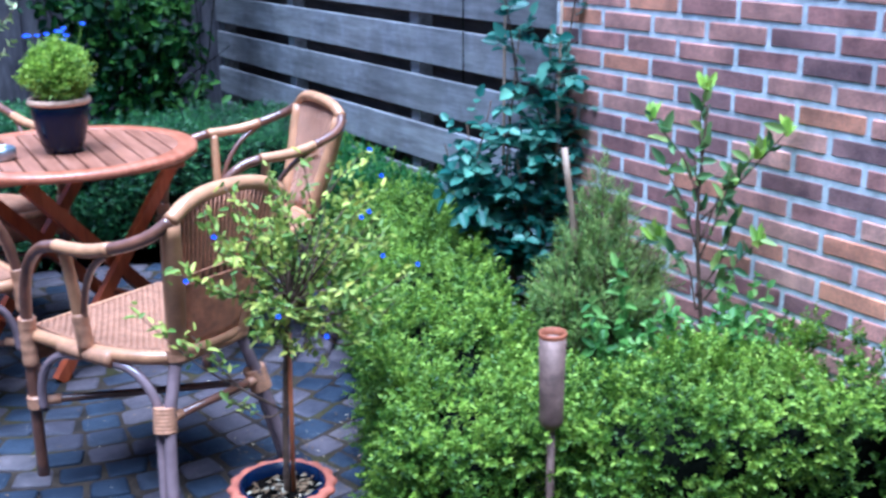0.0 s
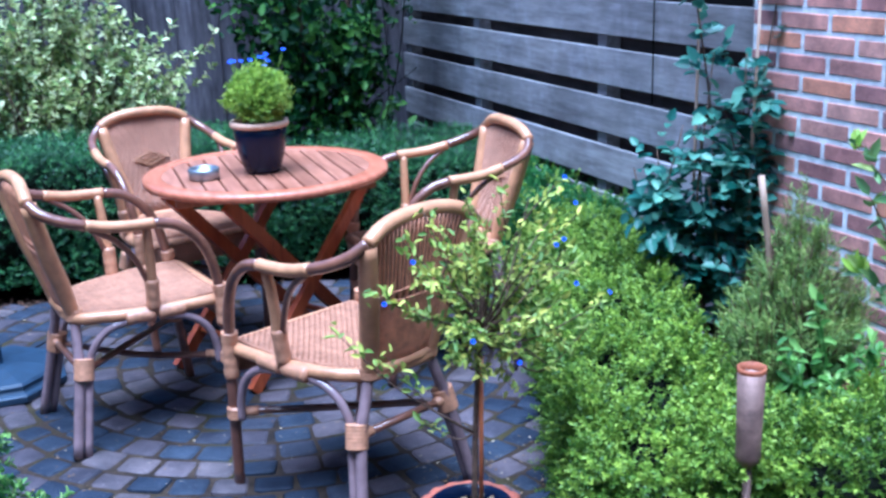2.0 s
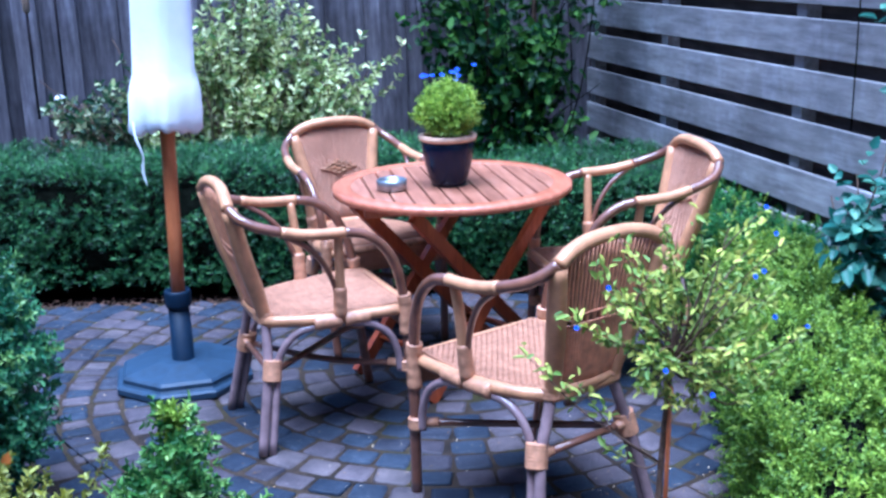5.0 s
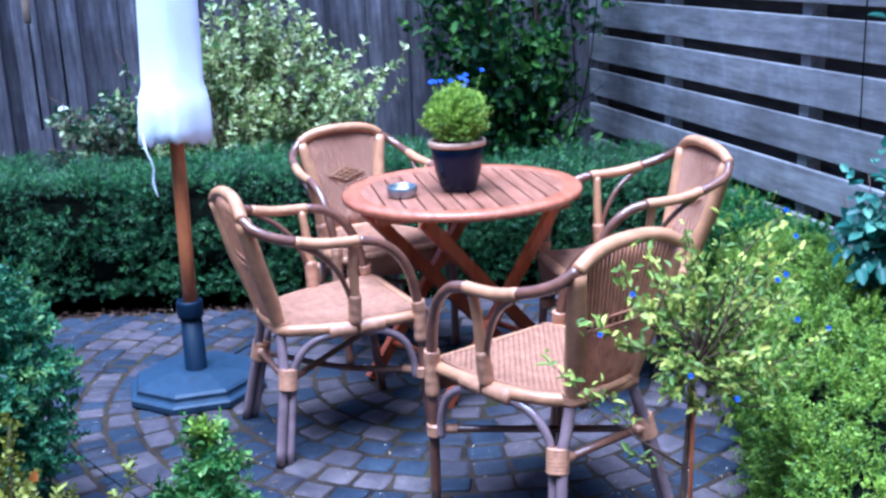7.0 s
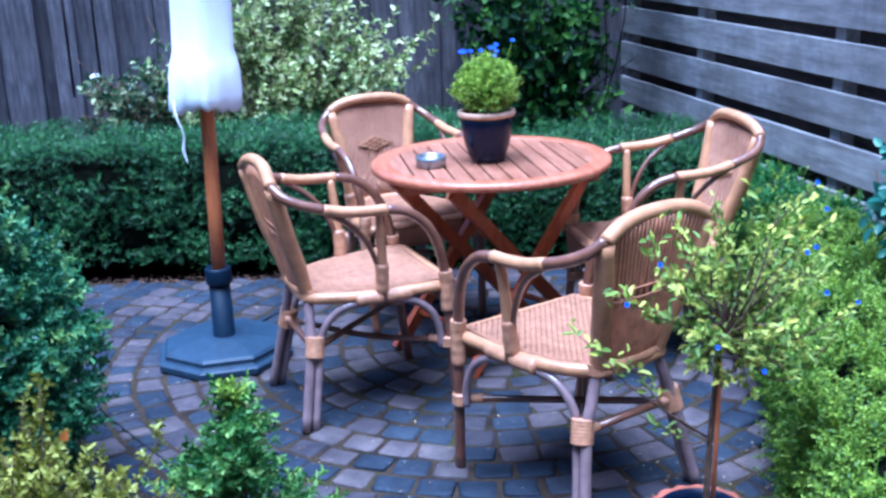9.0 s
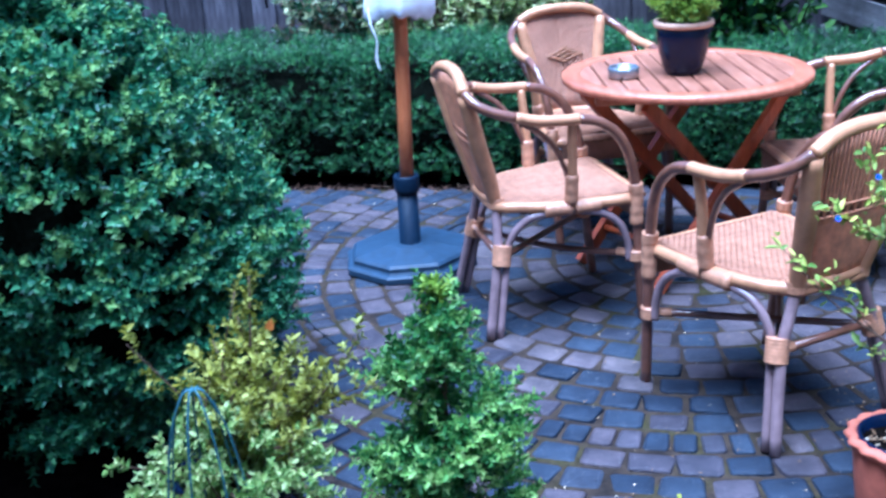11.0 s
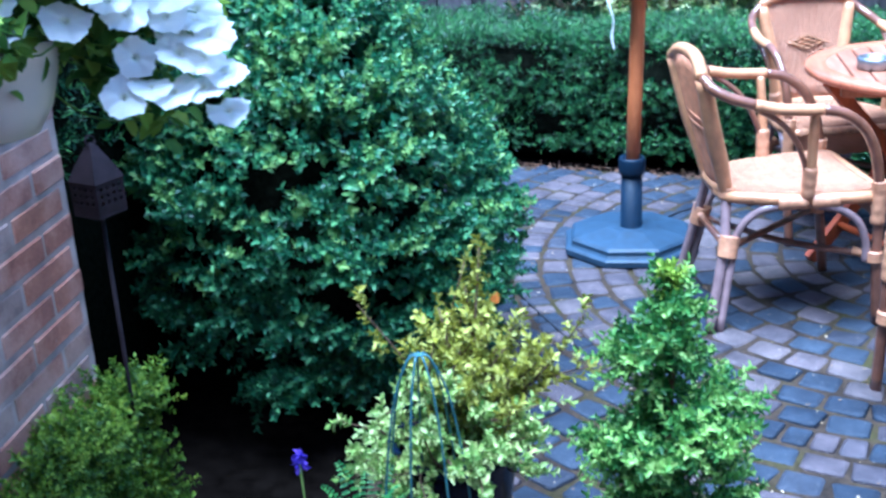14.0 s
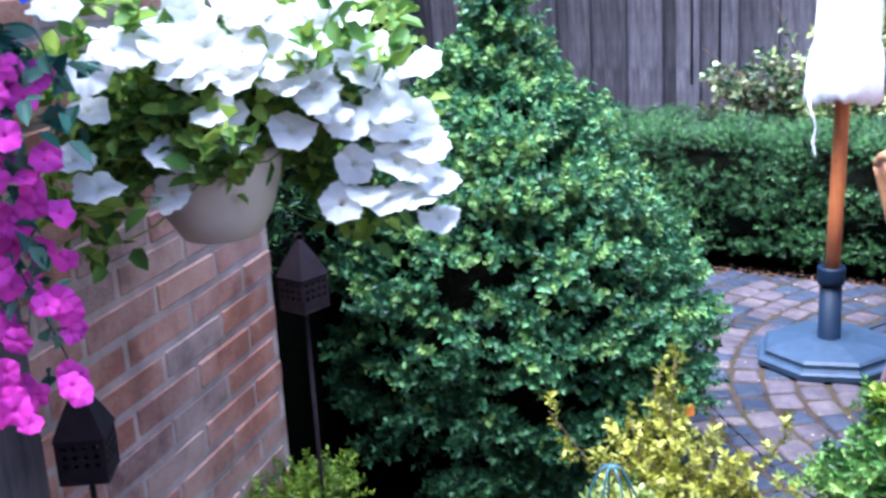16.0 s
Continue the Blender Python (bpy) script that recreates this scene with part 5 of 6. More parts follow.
# ---- shrubs before the back fence ----
def variegated():
    r = thing("variegated_shrub", "large cream and green variegated shrub before the fence", "shrub", at=(-2.0, 3.75, 0))
    g = np.random.default_rng(121)
    tips = []
    for k in range(250):
        x = g.uniform(-0.95, 0.62)
        top = 1.5 - 0.85 * abs(x - 0.15) ** 1.1 if x > -0.4 else 0.98 - 0.35 * abs(x + 0.6)
        z = 0.5 + (top - 0.5) * math.sqrt(g.random())
        tips.append((x, g.uniform(-0.22, 0.1), z))
    for k in range(60):
        tips.append((g.uniform(-0.05, 0.75), g.uniform(-0.3, -0.15), g.uniform(0.58, 0.98)))
    tips += [(0.95, -0.1, 1.08), (0.86, -0.1, 1.0), (0.8, -0.05, 0.92), (0.72, -0.1, 1.12), (0.66, -0.1, 1.05), (0.9, -0.12, 0.9), (0.1, 0, 1.42), (0.2, 0, 1.5), (0.0, 0.0, 1.55), (0.15, 0, 1.62), (0.25, -0.05, 1.38), (-0.05, 0, 1.45), (0.3, 0, 1.3), (-0.92, -0.1, 1.0), (-0.55, 0, 1.18), (0.08, 0, 1.7), (0.2, 0, 1.75)]
    part("stem_framework", branches((0, 0, 0.1), tips, 0.006, 0.002, 0.07, 122), BARK, r, "", True, "stuff")
    p, d = along((0, 0, 0.1), tips, 13, 0.07, 122, 0.42)
    # the left side takes a darker leaf copy, its shade held in the colour
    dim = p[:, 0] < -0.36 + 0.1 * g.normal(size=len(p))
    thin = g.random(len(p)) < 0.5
    way = d + g.normal(size=p.shape) * 0.5 + [0, -0.35, 0.1]
    part("foliage", sprigs(p[~dim], way[~dim], 2, 0.04, 0.046, 0.024), VARIEG, r, "", False, "stuff")
    part("shaded_foliage", sprigs(p[dim & thin], way[dim & thin], 2, 0.04, 0.046, 0.026), VARIEGSHADED, r, "dark green leaves with some cream, shade put into their colour", False, "stuff")


variegated()


def climber():
    r = thing("climbing_shrub", "dark green leafy climber filling the fence corner, with an unseen crown added for shade", "climber", at=(-0.5, 3.42, 0))
    g = np.random.default_rng(131)
    tips = []
    for k in range(84):
        z = g.uniform(0.35, 2.0)
        x = g.uniform(-0.45, 0.4) - 0.05 * (z > 1)
        tips.append((x, g.uniform(-0.3, 0.12) - 0.1 * x, z))
    # overhanging crown out of view, added to shade the fence corner
    for k in range(90):
        tips.append((g.uniform(-0.75, 0.5), g.uniform(-0.75, 0.3), g.uniform(2.05, 2.6)))
    for k in range(14):
        tips.append((g.uniform(0.28, 0.48), g.uniform(-0.5, -0.08), g.uniform(0.8, 2.3)))
    tips += [(-0.6, 0, 1.25), (-0.55, 0, 1.5), (0.45, -0.35, 0.75), (0.4, -0.3, 0.9)]
    part("stem_framework", branches((0, 0, 0.0), tips[::9], 0.005, 0.002, 0.12, 132), NEARBLACK, r, "", True, "stuff")
    for x, y in ((-0.16, -0.1), (0.1, -0.02)):
        part("trunk", Geo().tube([(x * 0.6, y, 0), (x, y, 0.8), (x * 1.1, y - 0.02, 1.5), (x * 0.8, y, 2.2)], [0.016, 0.01], 8), BARK, r, "upright brown trunk")
    p, d = along((0, 0, 0.0), tips, 12, 0.12, 132, 0.4)
    p = p + g.normal(size=p.shape) * 0.02
    lump = lumps(p * np.array([1, 1, 0.8]), 6.0, 133) > -0.2
    p, d = p[lump], d[lump]
    m = len(p)
    base = np.repeat(p, 3, 0) + g.normal(size=(m * 3, 3)) * 0.02
    way = np.repeat(d, 3, 0) * 0.3 + g.normal(size=(m * 3, 3)) * 0.7 + [0, -0.2, -0.2]
    size = g.uniform(0.6, 1.25, m * 3)
    part("leaves", leaf_mesh(base, way, g.normal(size=(m * 3, 3)) * 0.4 + [-0.1, -0.7, 0.6], 0.06 * size, 0.036 * size), CLIMB, r, "", False, "stuff")


climber()


# ---- hanging flowers and lanterns at the house wall ----
def blossom(r, seed):
    """A trumpet flower of five ruffled lobes, open along z."""
    g = np.random.default_rng(seed)
    ph = g.uniform(0, 6.28, 4)
    rings = []
    for f, z in ((0.06, -0.5), (0.08, -0.2), (0.13, -0.03), (0.4, 0.03), (0.75, 0.05), (1.0, 0.01)):
        ring = []
        for q in range(30):
            a = 2 * math.pi * q / 30
            lobe = 1 + 0.07 * f * math.cos(5 * a + ph[0]) + 0.05 * f * math.sin(13 * a + ph[1])
            lift = 0.08 * f * f * math.sin(7 * a + ph[2]) + 0.16 * f * f * math.sin(2 * a + ph[3]) + 0.05 * f * math.cos(5 * a + ph[0])
            ring.append((r * f * lobe * math.cos(a), r * f * lobe * math.sin(a), r * (z + lift)))
        rings.append(ring)
    return Geo().rings(rings, caps=False)


def petunia(name, label, at, petal, petal_label, tips, flowers, leafmat, seed, bloom, hang=False):
    r = thing(name, label, "hanging plant", at=at)
    g = np.random.default_rng(seed)
    part("stem_framework", branches((0, 0, 0.19 if hang else 0.02), tips, 0.0018, 0.001, 0.03, seed), leafmat, r, "", True, "stuff")
    p, d = along((0, 0, 0.19 if hang else 0.02), tips, 17 if hang else 10, 0.03, seed, 0.2)
    clear = (p[:, 2] > 0.15) | (np.abs(p[:, 0]) > 0.12) | (np.abs(p[:, 1]) > 0.16) if hang else np.ones(len(p), bool)
    p, d = p[clear], d[clear]
    if hang:
        p = p[::2] + np.array([-0.02, 0.033, -0.012])
        d = d[::2]
        p, d = np.repeat(p, 2, 0), np.repeat(d, 2, 0)
    m = len(p)
    base = np.repeat(p, 3, 0) + g.normal(size=(m * 3, 3)) * 0.014
    way = np.repeat(d, 3, 0) * 0.3 + g.normal(size=(m * 3, 3)) * 0.8
    size = g.uniform(0.6, 1.25, m * 3)
    part("leaves", leaf_mesh(base, way, g.normal(size=(m * 3, 3)) * 0.4 + [0.3, -0.4, 0.8], (0.037 if hang else 0.031) * size, (0.024 if hang else 0.018) * size), leafmat, r, "", False, "stuff")
    kinds = [mesh_of("flower", blossom(bloom * 0.5, seed + k), petal) for k in range(6)]
    for k, (spot, face) in enumerate(flowers):
        ob = new("flower", kinds[k % 6])
        ob.parent = r
        ob["label"] = petal_label
        turn = Vector(face).to_track_quat("Z", "Y").to_matrix().to_4x4()
        ob.matrix_basis = Matrix.Translation(spot) @ turn @ pose(0, 0, 0, 0, 0, 70 * k) @ Matrix.Diagonal((*([g.uniform(0.85, 1.15)] * 3), 1))
    return r


def white_basket():
    at = (-3.36, -0.85, 1.16)
    pot = thing("hanging_pot", "beige plastic hanging pot on the house wall", "hanging pot", at=at)
    part("pot", Geo().lathe([(0.042, 0.032), (0.056, 0.036), (0.078, 0.07), (0.092, 0.115), (0.1, 0.15), (0.1, 0.165), (0.092, 0.165), (0.087, 0.12)], sides=32, caps=False), BEIGE, pot)
    part("bracket", Geo().tube([(-0.24, 0, 0.5), (-0.1, 0, 0.52), (0, 0, 0.48), (0, 0, 0.42)], 0.006, 8), IRON, pot, "iron wall bracket")
    for k in range(3):
        a = 2.1 * k
        part("hanger", Geo().tube([(0.096 * math.cos(a), 0.096 * math.sin(a), 0.16), (0, 0, 0.43)], 0.002, 5, 1), IRON, pot)
    g = np.random.default_rng(141)
    tips, flowers = [], []
    for k in range(70):
        a, q = g.uniform(-3.14, 3.14), 0.08 + 0.2 * g.random()
        tips.append((max(q * math.cos(a) + 0.06, -0.2), q * math.sin(a), 0.2 + g.uniform(-0.04, 0.2) - 0.1 * max(0, q - 0.2)))
    tips += [(0.22, 0.02, 0.1), (0.26, 0.05, 0.05), (-0.09, -0.2, 0.06), (-0.1, -0.22, 0.12), (-0.06, -0.2, 0.14), (-0.13, -0.2, 0.3), (-0.1, -0.19, 0.24), (-0.12, -0.22, 0.18), (-0.04, -0.19, 0.22), (0.02, -0.18, 0.24), (0.06, -0.16, 0.2), (0.12, -0.13, 0.17), (0.0, -0.18, 0.28), (-0.08, -0.21, 0.33), (-0.15, -0.2, 0.12), (0.2, 0.1, 0.33), (0.24, 0.12, 0.36), (0.28, 0.1, 0.33)]
    spray = [(0.01, 0.38), (0.13, 0.34), (0.17, 0.32), (0.04, 0.25), (-0.01, 0.19), (0.05, 0.15), (0.24, 0.13), (0.35, 0.30), (0.45, 0.30), (0.52, 0.36), (0.63, 0.34), (0.68, 0.31), (0.59, 0.27), (0.70, 0.26), (0.75, 0.22), (0.61, 0.20), (0.42, 0.23), (0.45, 0.19), (0.78, 0.20), (0.81, 0.34), (0.87, 0.30), (0.82, 0.27), (1.01, 0.27), (0.91, 0.22), (0.97, 0.18), (1.02, 0.16), (0.92, 0.14), (0.99, 0.13), (1.05, 0.11), (0.78, 0.14), (0.89, 0.09), (0.98, 0.09), (0.74, 0.09), (0.82, 0.10), (1.04, 0.05), (0.26, 0.18), (0.39, 0.32), (0.56, 0.33), (0.70, 0.29), (0.89, 0.19), (0.25, 0.32)]
    for u, z in spray:
        x, y = -0.08 + 0.38 * u, -0.22 + 0.26 * u + g.uniform(-0.015, 0.015)
        flowers.append(((x, y, z), np.array([0.35, -0.6, 1.15]) + g.normal(size=3) * 0.3))
    for k in range(22):
        q = g.random()
        flowers.append(((0.08 + 0.22 * q, -0.08 + 0.15 * q, 0.36 - 0.2 * q + g.uniform(-0.05, 0.04)), np.array([0.35, -0.6, 1.2]) + g.normal(size=3) * 0.3))
    for k in range(18):
        u = g.uniform(0.22, 0.78)
        flowers.append(((-0.08 + 0.38 * u, -0.2 + 0.26 * u + g.uniform(-0.02, 0.05), g.uniform(0.27, 0.39)), np.array([0.3, -0.5, 1.3]) + g.normal(size=3) * 0.3))
    for u, z in [(0.34, 0.3), (0.4, 0.28), (0.5, 0.28), (0.6, 0.3), (0.52, 0.31), (0.64, 0.27), (0.24, 0.32), (0.3, 0.33), (0.18, 0.325), (0.42, 0.24), (0.1, 0.3), (0.72, 0.24)]:
        flowers.append(((-0.08 + 0.38 * u, -0.25 + 0.26 * u, z), np.array([0.25, -0.75, 0.9]) + g.normal(size=3) * 0.2))
    for u, z in spray[::3]:
        tips.append((-0.08 + 0.38 * u, -0.19 + 0.26 * u, z - 0.02))
    petunia("white_petunia", "white petunias with yellow-green leaves spilling from a pot", at, WHITEPETAL, "white flower", tips, flowers, PETUNIA, 142, 0.062, True)


white_basket()


def pink_basket():
    at = (-3.43, -1.24, 1.5)
    pot = thing("hanging_pot", "brown hanging pot on the house wall", "hanging pot", at=(at[0], at[1], at[2] + 0.13))
    part("pot", Geo().lathe([(0.06, 0.0), (0.1, 0.06), (0.125, 0.13), (0.118, 0.15), (0.112, 0.1)], sides=24), IRON, pot)
    part("bracket", Geo().tube([(-0.17, 0, 0.5), (-0.08, 0, 0.52), (0, 0, 0.48), (0, 0, 0.14)], 0.005, 8), IRON, pot, "iron wall bracket")
    g = np.random.default_rng(151)
    tips, flowers = [], []
    for k in range(20):
        tips.append((g.uniform(-0.12, 0.07), 0.04 + g.uniform(-0.1, 0.09), g.uniform(-0.44, 0.02)))
    for k in range(88):
        z = g.uniform(-0.43, 0.0)
        flowers.append(((g.uniform(-0.06, 0.06), 0.01 + (0.08 if z < -0.2 else 0.06) * g.uniform(-1, 1), z), np.array([0.7, -0.7, 0.2]) + g.normal(size=3) * 0.3))
    petunia("magenta_petunia", "trailing magenta petunias hanging from a pot", at, PINKPETAL, "magenta flower", tips, flowers, ROSE, 152, 0.033)
    spots = np.array([0.02, 0.01, 0.1]) + g.normal(size=(14, 3)) * 0.025
    blue = thing("lobelia", "small blue flowers above the magenta ones", "plant", at=at)
    part("stem_framework", branches((0, 0, 0.1), spots[:8], 0.002, 0.001, 0.01, 153), PETUNIA, blue)
    part("flowers", blooms(spots, np.tile([0.4, -0.8, 0.3], (14, 1)), 0.03), BLUEPETAL, blue, "bright blue flowers", False)


pink_basket()


def lantern(at, turn, size):
    l = thing("garden_lantern", "dark pierced metal lantern on a thin stake", "lantern", "lanterns on stakes", at=(at[0], at[1], 0), turn=turn)
    z, h, w = at[2], size * 1.0, size * 0.43
    part("stake", Geo().tube([(0, 0, 0), (0, 0, z)], 0.0042, 8, 1), IRON, l)
    part("floor_plate", Geo().box(-w * 1.05, w * 1.05, -w * 1.05, w * 1.05, z, z + 0.006, 0.002), IRON, l, "", False)
    for k in range(4):
        m = pose(0, 0, 0, 0, 0, 90 * k)
        z0, z1, n = z + 0.006, z + h * 0.85, 9
        grid = [(-w + 2 * w * i / n, -w + dy, z0 + (z1 - z0) * j / n) for dy in (-0.0012, 0.0012) for j in range(n + 1) for i in range(n + 1)]
        solid = {(i, j) for i in range(n) for j in range(n) if not (i % 2 and j % 2 and j > 2)}
        far, faces = (n + 1) ** 2, []
        for i, j in sorted(solid):
            a, b = j * (n + 1) + i, (j + 1) * (n + 1) + i
            faces += [(a, a + 1, b + 1, b), (a + far, b + far, b + 1 + far, a + 1 + far)]
            for near_cell, p, q in (((i, j - 1), a, a + 1), ((i + 1, j), a + 1, b + 1), ((i, j + 1), b + 1, b), ((i - 1, j), b, a)):
                if near_cell not in solid:
                    faces.append((q, p, p + far, q + far))
        g = Geo().add(grid, faces)
        g.v = [tuple(m @ Vector(v)) for v in g.v]
        part("pierced_side", g, IRON, l, "", False)
    roof = part("roof", Geo().lathe([(w * 1.5, z + h * 0.84), (w * 1.52, z + h * 0.87), (w * 1.0, z + h * 1.25), (w * 0.25, z + h * 1.72), (w * 0.05, z + h * 1.76)], sides=4, turn=radians(45)), IRON, l, "pitched metal roof", False)
    part("ring", Geo().tube([(0.012 * math.cos(a), 0, z + h * 1.78 + 0.012 * math.sin(a)) for a in (k * 0.7 for k in range(10))], 0.0018, 5, 1), IRON, roof)
    return l


lantern((-3.47, -0.335, 0.905), 66, 0.08)
lantern((-3.49, -1.065, 0.905), 19, 0.076)
door = thing("door_1", "dark weathered wooden door in the house wall", "door", kind="structure")
for k in range(5):
    part("door_board", Geo().box(-3.604, -3.575, -1.04 - 0.18 * (k + 1), -1.044 - 0.18 * k, 0.02, 2.05, 0.003), BOARD, door, "", False)


for x, y, z0, z1 in ((-3.02, 4.48, 1.3, 1.62), (-2.86, 4.44, 1.42, 1.75)):
    tool = thing("garden_tool", "garden tool with a worn wooden grip hung on the fence", "garden tool", "tools on the fence", at=(x, y, 0))
    part("shaft", Geo().tube([(0, 0, 0.7), (0, 0, z1)], 0.008, 6, 1), IRON, tool)
    part("grip", Geo().lathe([(0.012, z0), (0.02, z0 + 0.01), (0.022, z0 + 0.1), (0.018, z1 - 0.02), (0.01, z1)], sides=12), STAKE, tool, "worn wooden grip")
lamp = thing("path_light", "small grey garden light with a white cap", "garden light", at=(-2.86, 4.0, 0))
part("post", Geo().lathe([(0.015, 0.0), (0.015, 0.84), (0.018, 0.85)], sides=12), STAKE, lamp)
part("cap", Geo().lathe([(0.018, 0.85), (0.028, 0.858), (0.026, 0.872), (0.008, 0.884)], sides=16), CLOTH, lamp, "white cap")

bluepot = thing("plant_pot", "bright blue plastic pot at the foot of the yew hedge", "plant pot", at=(-3.22, 3.06, 0))
part("pot", Geo().lathe([(0.05, 0.0), (0.056, 0.004), (0.068, 0.15), (0.074, 0.24), (0.08, 0.245), (0.08, 0.27), (0.072, 0.27), (0.068, 0.2)], sides=24, caps=False), BLUEPLASTIC, bluepot)
part("soil", Geo().lathe([(0.0, 0.23), (0.07, 0.23)], sides=16, caps=False), SOIL, bluepot)
single("stone_slab", Geo().box(-3.19, -3.02, 2.98, 3.2, -0.04, 0.022, 0.006), PAVER, "grey stone slab lying at the hedge foot", "stone slab", smooth=False)

# ---- lavender, litter and the cable ----
for x, y, h in ((-3.05, -0.62, 0.53), (-3.06, -0.66, 0.4), (-2.98, -0.68, 0.3)):
    lav = thing("lavender_stem", "single violet lavender spike on a thin stem", "lavender", "lavender by the cone", at=(x, y, 0))
    part("stem", Geo().tube([(0, 0, 0), (0.01, 0, h * 0.5), (0, 0.01, h)], 0.0018, 5, 3), ROSEMARY, lav)
    q = np.array([0, 0.01, h]) + G3.normal(size=(36, 3)) * [0.003, 0.003, 0.01]
    part("spike", flat_leaf_mesh(q, G3.normal(size=(36, 3)) + [0, 0, 0.6], G3.normal(size=(36, 3)), 0.014, 0.009), VIOLET, lav, "violet flower spike", False)
fern = thing("small_fern", "small green fern beside the dark blue pot", "fern", at=(-2.99, -0.38, 0.0))
for k in range(9):
    a, rise = 2 * math.pi * k / 9 + 0.3, 0.3 + 0.06 * ((k * 0.618) % 1)
    root, tip = np.array([0.0, 0.0, 0.0]), np.array([0.085 * math.cos(a), 0.085 * math.sin(a), rise])
    q = np.linspace(0.35, 1, 12)[:, None]
    mid = np.array([0.03 * math.cos(a), 0.03 * math.sin(a), rise * 0.95])
    stem = (1 - q) ** 2 * root + 2 * q * (1 - q) * mid + q * q * tip
    side = np.array([-math.sin(a), math.cos(a), 0.0])
    ways = np.concatenate([side + (tip - mid) * 2 + np.zeros((12, 3)), -side + (tip - mid) * 2 + np.zeros((12, 3))])
    size = np.tile(0.03 * (1.1 - 0.8 * np.linspace(0, 1, 12)), 2)
    part("frond", leaf_mesh(np.concatenate([stem, stem]), ways, np.tile([0.0, -0.3, 1.0], (24, 1)), size, size * 0.55), BOXSHADED, fern, "", False)
single("power_cable", Geo().tube([(-2.33, 1.95, 0.004), (-2.2, 2.2, 0.004), (-2.05, 2.35, 0.004), (-1.8, 2.5, 0.004), (-1.5, 2.75, 0.004)], 0.0035, 6), BLACK, "thin black cable lying on the paving", "cable")
single("power_cable", Geo().tube([(-2.85, 1.62, 0.001), (-2.79, 1.45, 0.002), (-2.7, 1.245, 0.002), (-2.6, 1.04, 0.002), (-2.5, 0.84, 0.002), (-2.42, 0.74, 0.001)], 0.0032, 6), BLACK, "thin black cable along the ring of pavers", "cable")
single("fallen_leaf", leaf_mesh(np.array([[-1.793, 0.046, 0.004]]), np.array([[0.2, 1.0, 0.05]]), np.array([[0.0, 0.0, 1.0]]), 0.03, 0.013), YELLOW, "small yellow fallen leaf on the paving", "leaf", smooth=False)
n = 850
lx = np.concatenate([-0.8 - 0.22 * G3.random(150) + 0.18 * G3.normal(size=150), G3.uniform(-2.9, -0.9, 700)])
ly = np.concatenate([0.25 + 0.35 * G3.random(150), G3.uniform(-0.9, 3.0, 700)])
spots = np.stack([lx, ly, 0.003 + 0.004 * G3.random(n)], 1)
single("leaf_litter", flat_leaf_mesh(spots, G3.normal(size=(n, 3)) * [1, 1, 0.1], np.array([0, 0, 1.0]) + G3.normal(size=(n, 3)) * 0.25, G3.uniform(0.004, 0.015, n), G3.uniform(0.003, 0.007, n)), DRY, "dry petals and flakes strewn on the paving", "leaf litter", kind="stuff", smooth=False)

n = 1500
lx = G3.uniform(-3.15, -0.95, n)
ly = 3.2 - 0.273 * (lx + 2.91) - 0.1 + 0.05 * G3.normal(size=n)
spots = np.stack([lx, ly, -0.025 + 0.024 * np.clip((3.06 - 0.273 * (lx + 2.91) - ly) / 0.05, 0, 1) + 0.006 * G3.random(n)], 1)
single("needle_litter", flat_leaf_mesh(spots, G3.normal(size=(n, 3)) * [1, 1, 0.12], np.array([0, 0, 1.0]) + G3.normal(size=(n, 3)) * 0.25, G3.uniform(0.012, 0.032, n), G3.uniform(0.004, 0.012, n)), NEEDLES, "red-brown dry needles at the foot of the yew hedge", "leaf litter", kind="stuff", smooth=False)

# ---- bricks ----
lay_bricks(wall_east, BRICKMESH, 0.0, -1, -1.4, 0.56, 0.2, 1.75, 201)
lay_bricks(wall_west, OLDBRICKMESH, -3.6, 1, -1.04, -0.2, 0.35, 1.8, 202)

# ---- paving: rings of worn pavers round the table, with a border of narrow ones ----
pavement = thing("pavement", "rings of worn dark slate-coloured pavers with mossy joints", "paving", kind="structure")
part("joint_sand", Geo().add([(-2.98, -1.6, -0.0065), (-1.5, -1.6, -0.0065), (-0.2, 2.35, -0.0065), (-3.3, 3.15, -0.0065)], [(0, 1, 2, 3)]), SAND, pavement, "brown sand and moss in the joints", False)


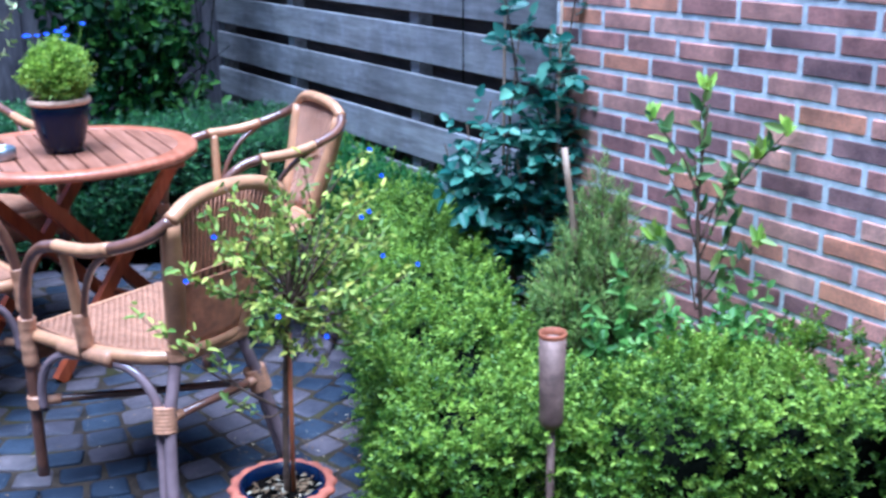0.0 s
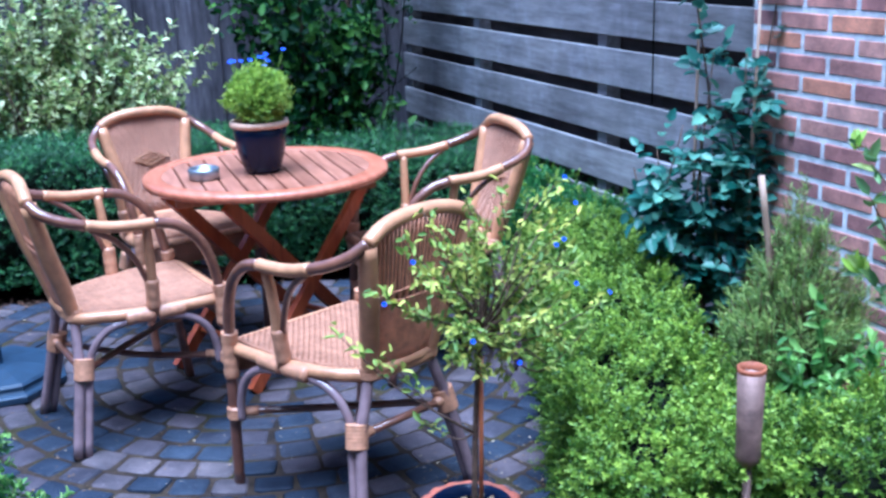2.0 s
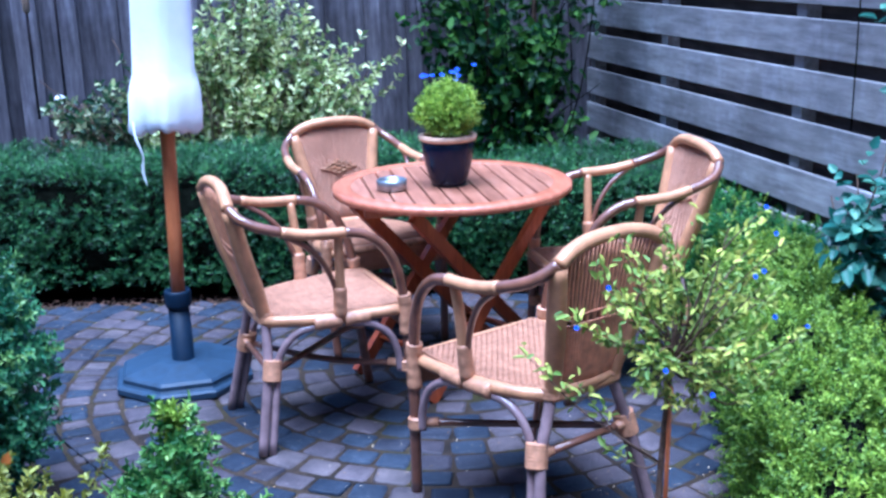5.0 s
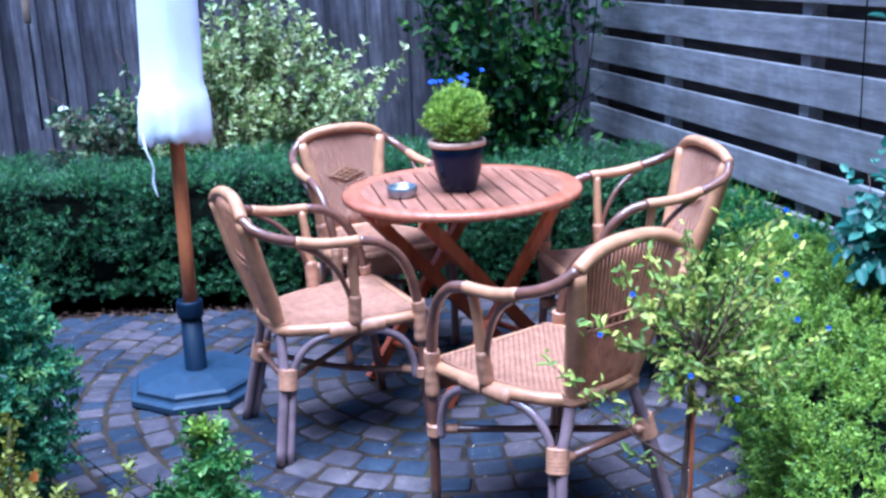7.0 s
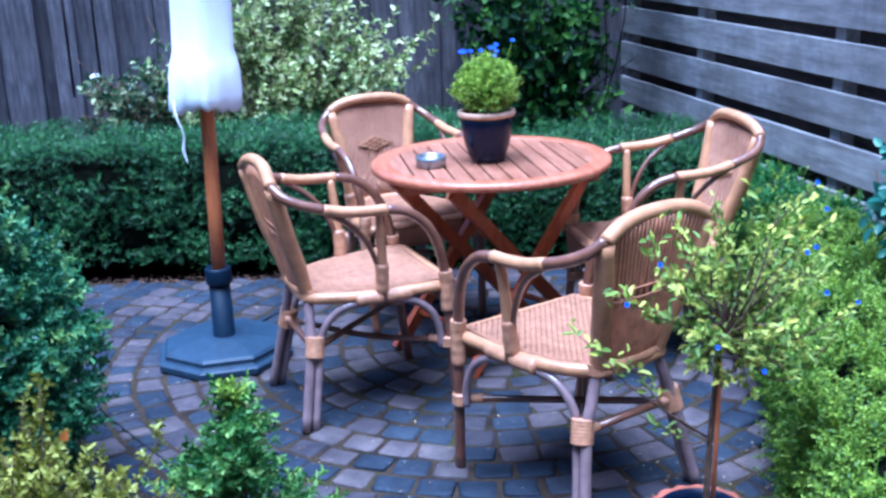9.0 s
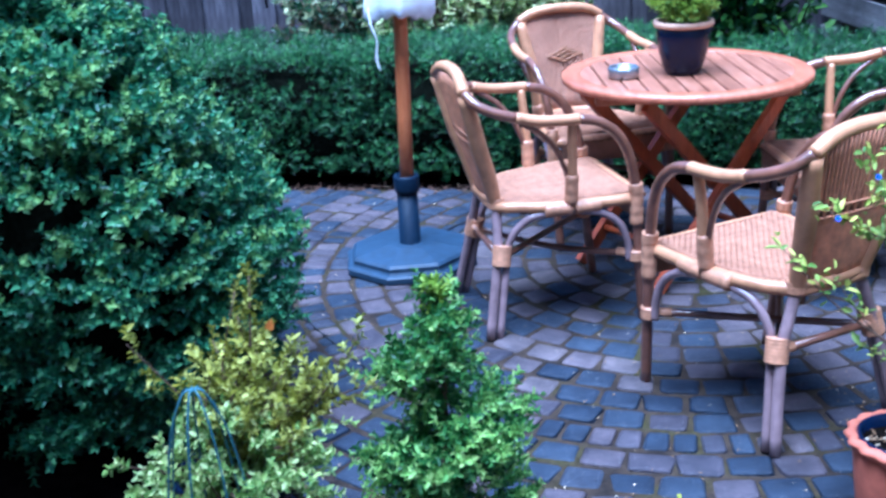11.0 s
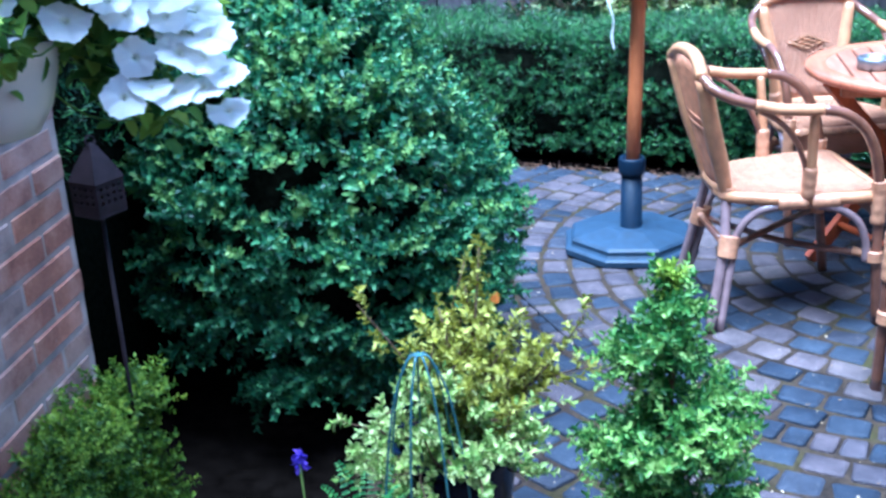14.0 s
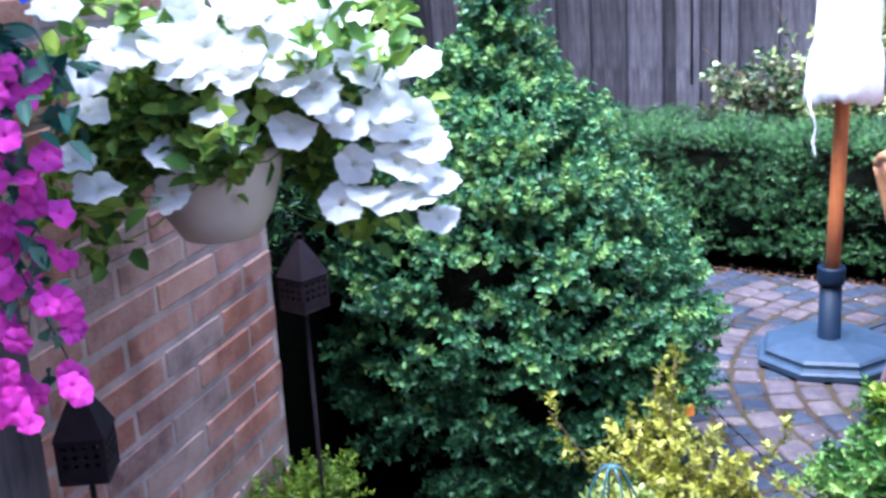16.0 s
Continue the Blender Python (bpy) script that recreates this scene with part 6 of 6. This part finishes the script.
def paver_geo(seed):
    g = np.random.default_rng(seed)
    rings = []
    for inset, z in ((0.0, -0.05), (0.0, -0.0095), (0.05, -0.003), (0.16, 0.0)):
        ring = []
        for q in range(8):
            h, k = 0.5 - inset, 0.4 - inset * 0.85
            x, y = ((h, k), (k, h), (-k, h), (-h, k), (-h, -k), (-k, -h), (k, -h), (h, -k))[q]
            ring.append((x, y, z))
        rings.append(ring)
    wob = g.normal(size=(8, 2)) * 0.028
    rings = [[(x + wob[q][0], y + wob[q][1], z + (0.0025 * math.sin(q + seed) if z > -0.01 else 0)) for q, (x, y, z) in enumerate(r)] for r in rings]
    return Geo().rings(rings)


PAVER_MESHES = [mesh_of("paver", paver_geo(300 + k), PAVER) for k in range(8)]
PG = np.random.default_rng(310)


def paved(x, y):
    u = x * U.x + y * U.y
    v = x * V.x + y * V.y
    behind = y - (3.2 - 0.273 * (x + 2.91))
    return u < -0.82 and behind < -0.12 and x > -3.45 + 0.5 * (y < 0.9) and y > -1.6


laid = []
radius = 0.05
while radius < 3.6:
    border = 1.36 <= radius + 0.055 <= 1.47
    depth = 0.112
    mid = radius + depth / 2
    width = 0.075 if border else 0.128
    count = max(3, round(2 * math.pi * mid / width))
    start = PG.uniform(0, 6.28)
    for k in range(count):
        a = start + 2 * math.pi * k / count
        x, y = CIRCLE[0] + mid * math.cos(a), CIRCLE[1] + mid * math.sin(a)
        if not paved(x, y):
            continue
        w = 2 * math.pi * mid / count - 0.006 + PG.uniform(-0.006, 0.002)
        laid.append((x, y, math.degrees(a) - 90 + PG.normal() * 1.6, w, depth - 0.0075 + PG.uniform(-0.005, 0.002), PG.normal() * 0.0013, PG.normal() * 0.75, PG.normal() * 0.75, int(PG.integers(8))))
    radius += depth
laid.sort(key=lambda s: math.hypot(s[0] + 2.2, s[1] + 0.6))
rest = Geo()
for k, (x, y, a, w, d, z, rx, ry, kind) in enumerate(laid):
    m = pose(x, y, z, rx, ry, a) @ Matrix.Diagonal((w, d, 1, 1))
    if k < 300:
        ob = new("paver", PAVER_MESHES[kind])
        ob.parent = pavement
        ob.matrix_basis = m
    else:
        src = PAVER_MESHES[kind]
        rest.add([m @ v.co for v in src.vertices], [tuple(p.vertices) for p in src.polygons])
part("far_pavers", rest, PAVERS, pavement, "worn slate-coloured pavers", True, "stuff")
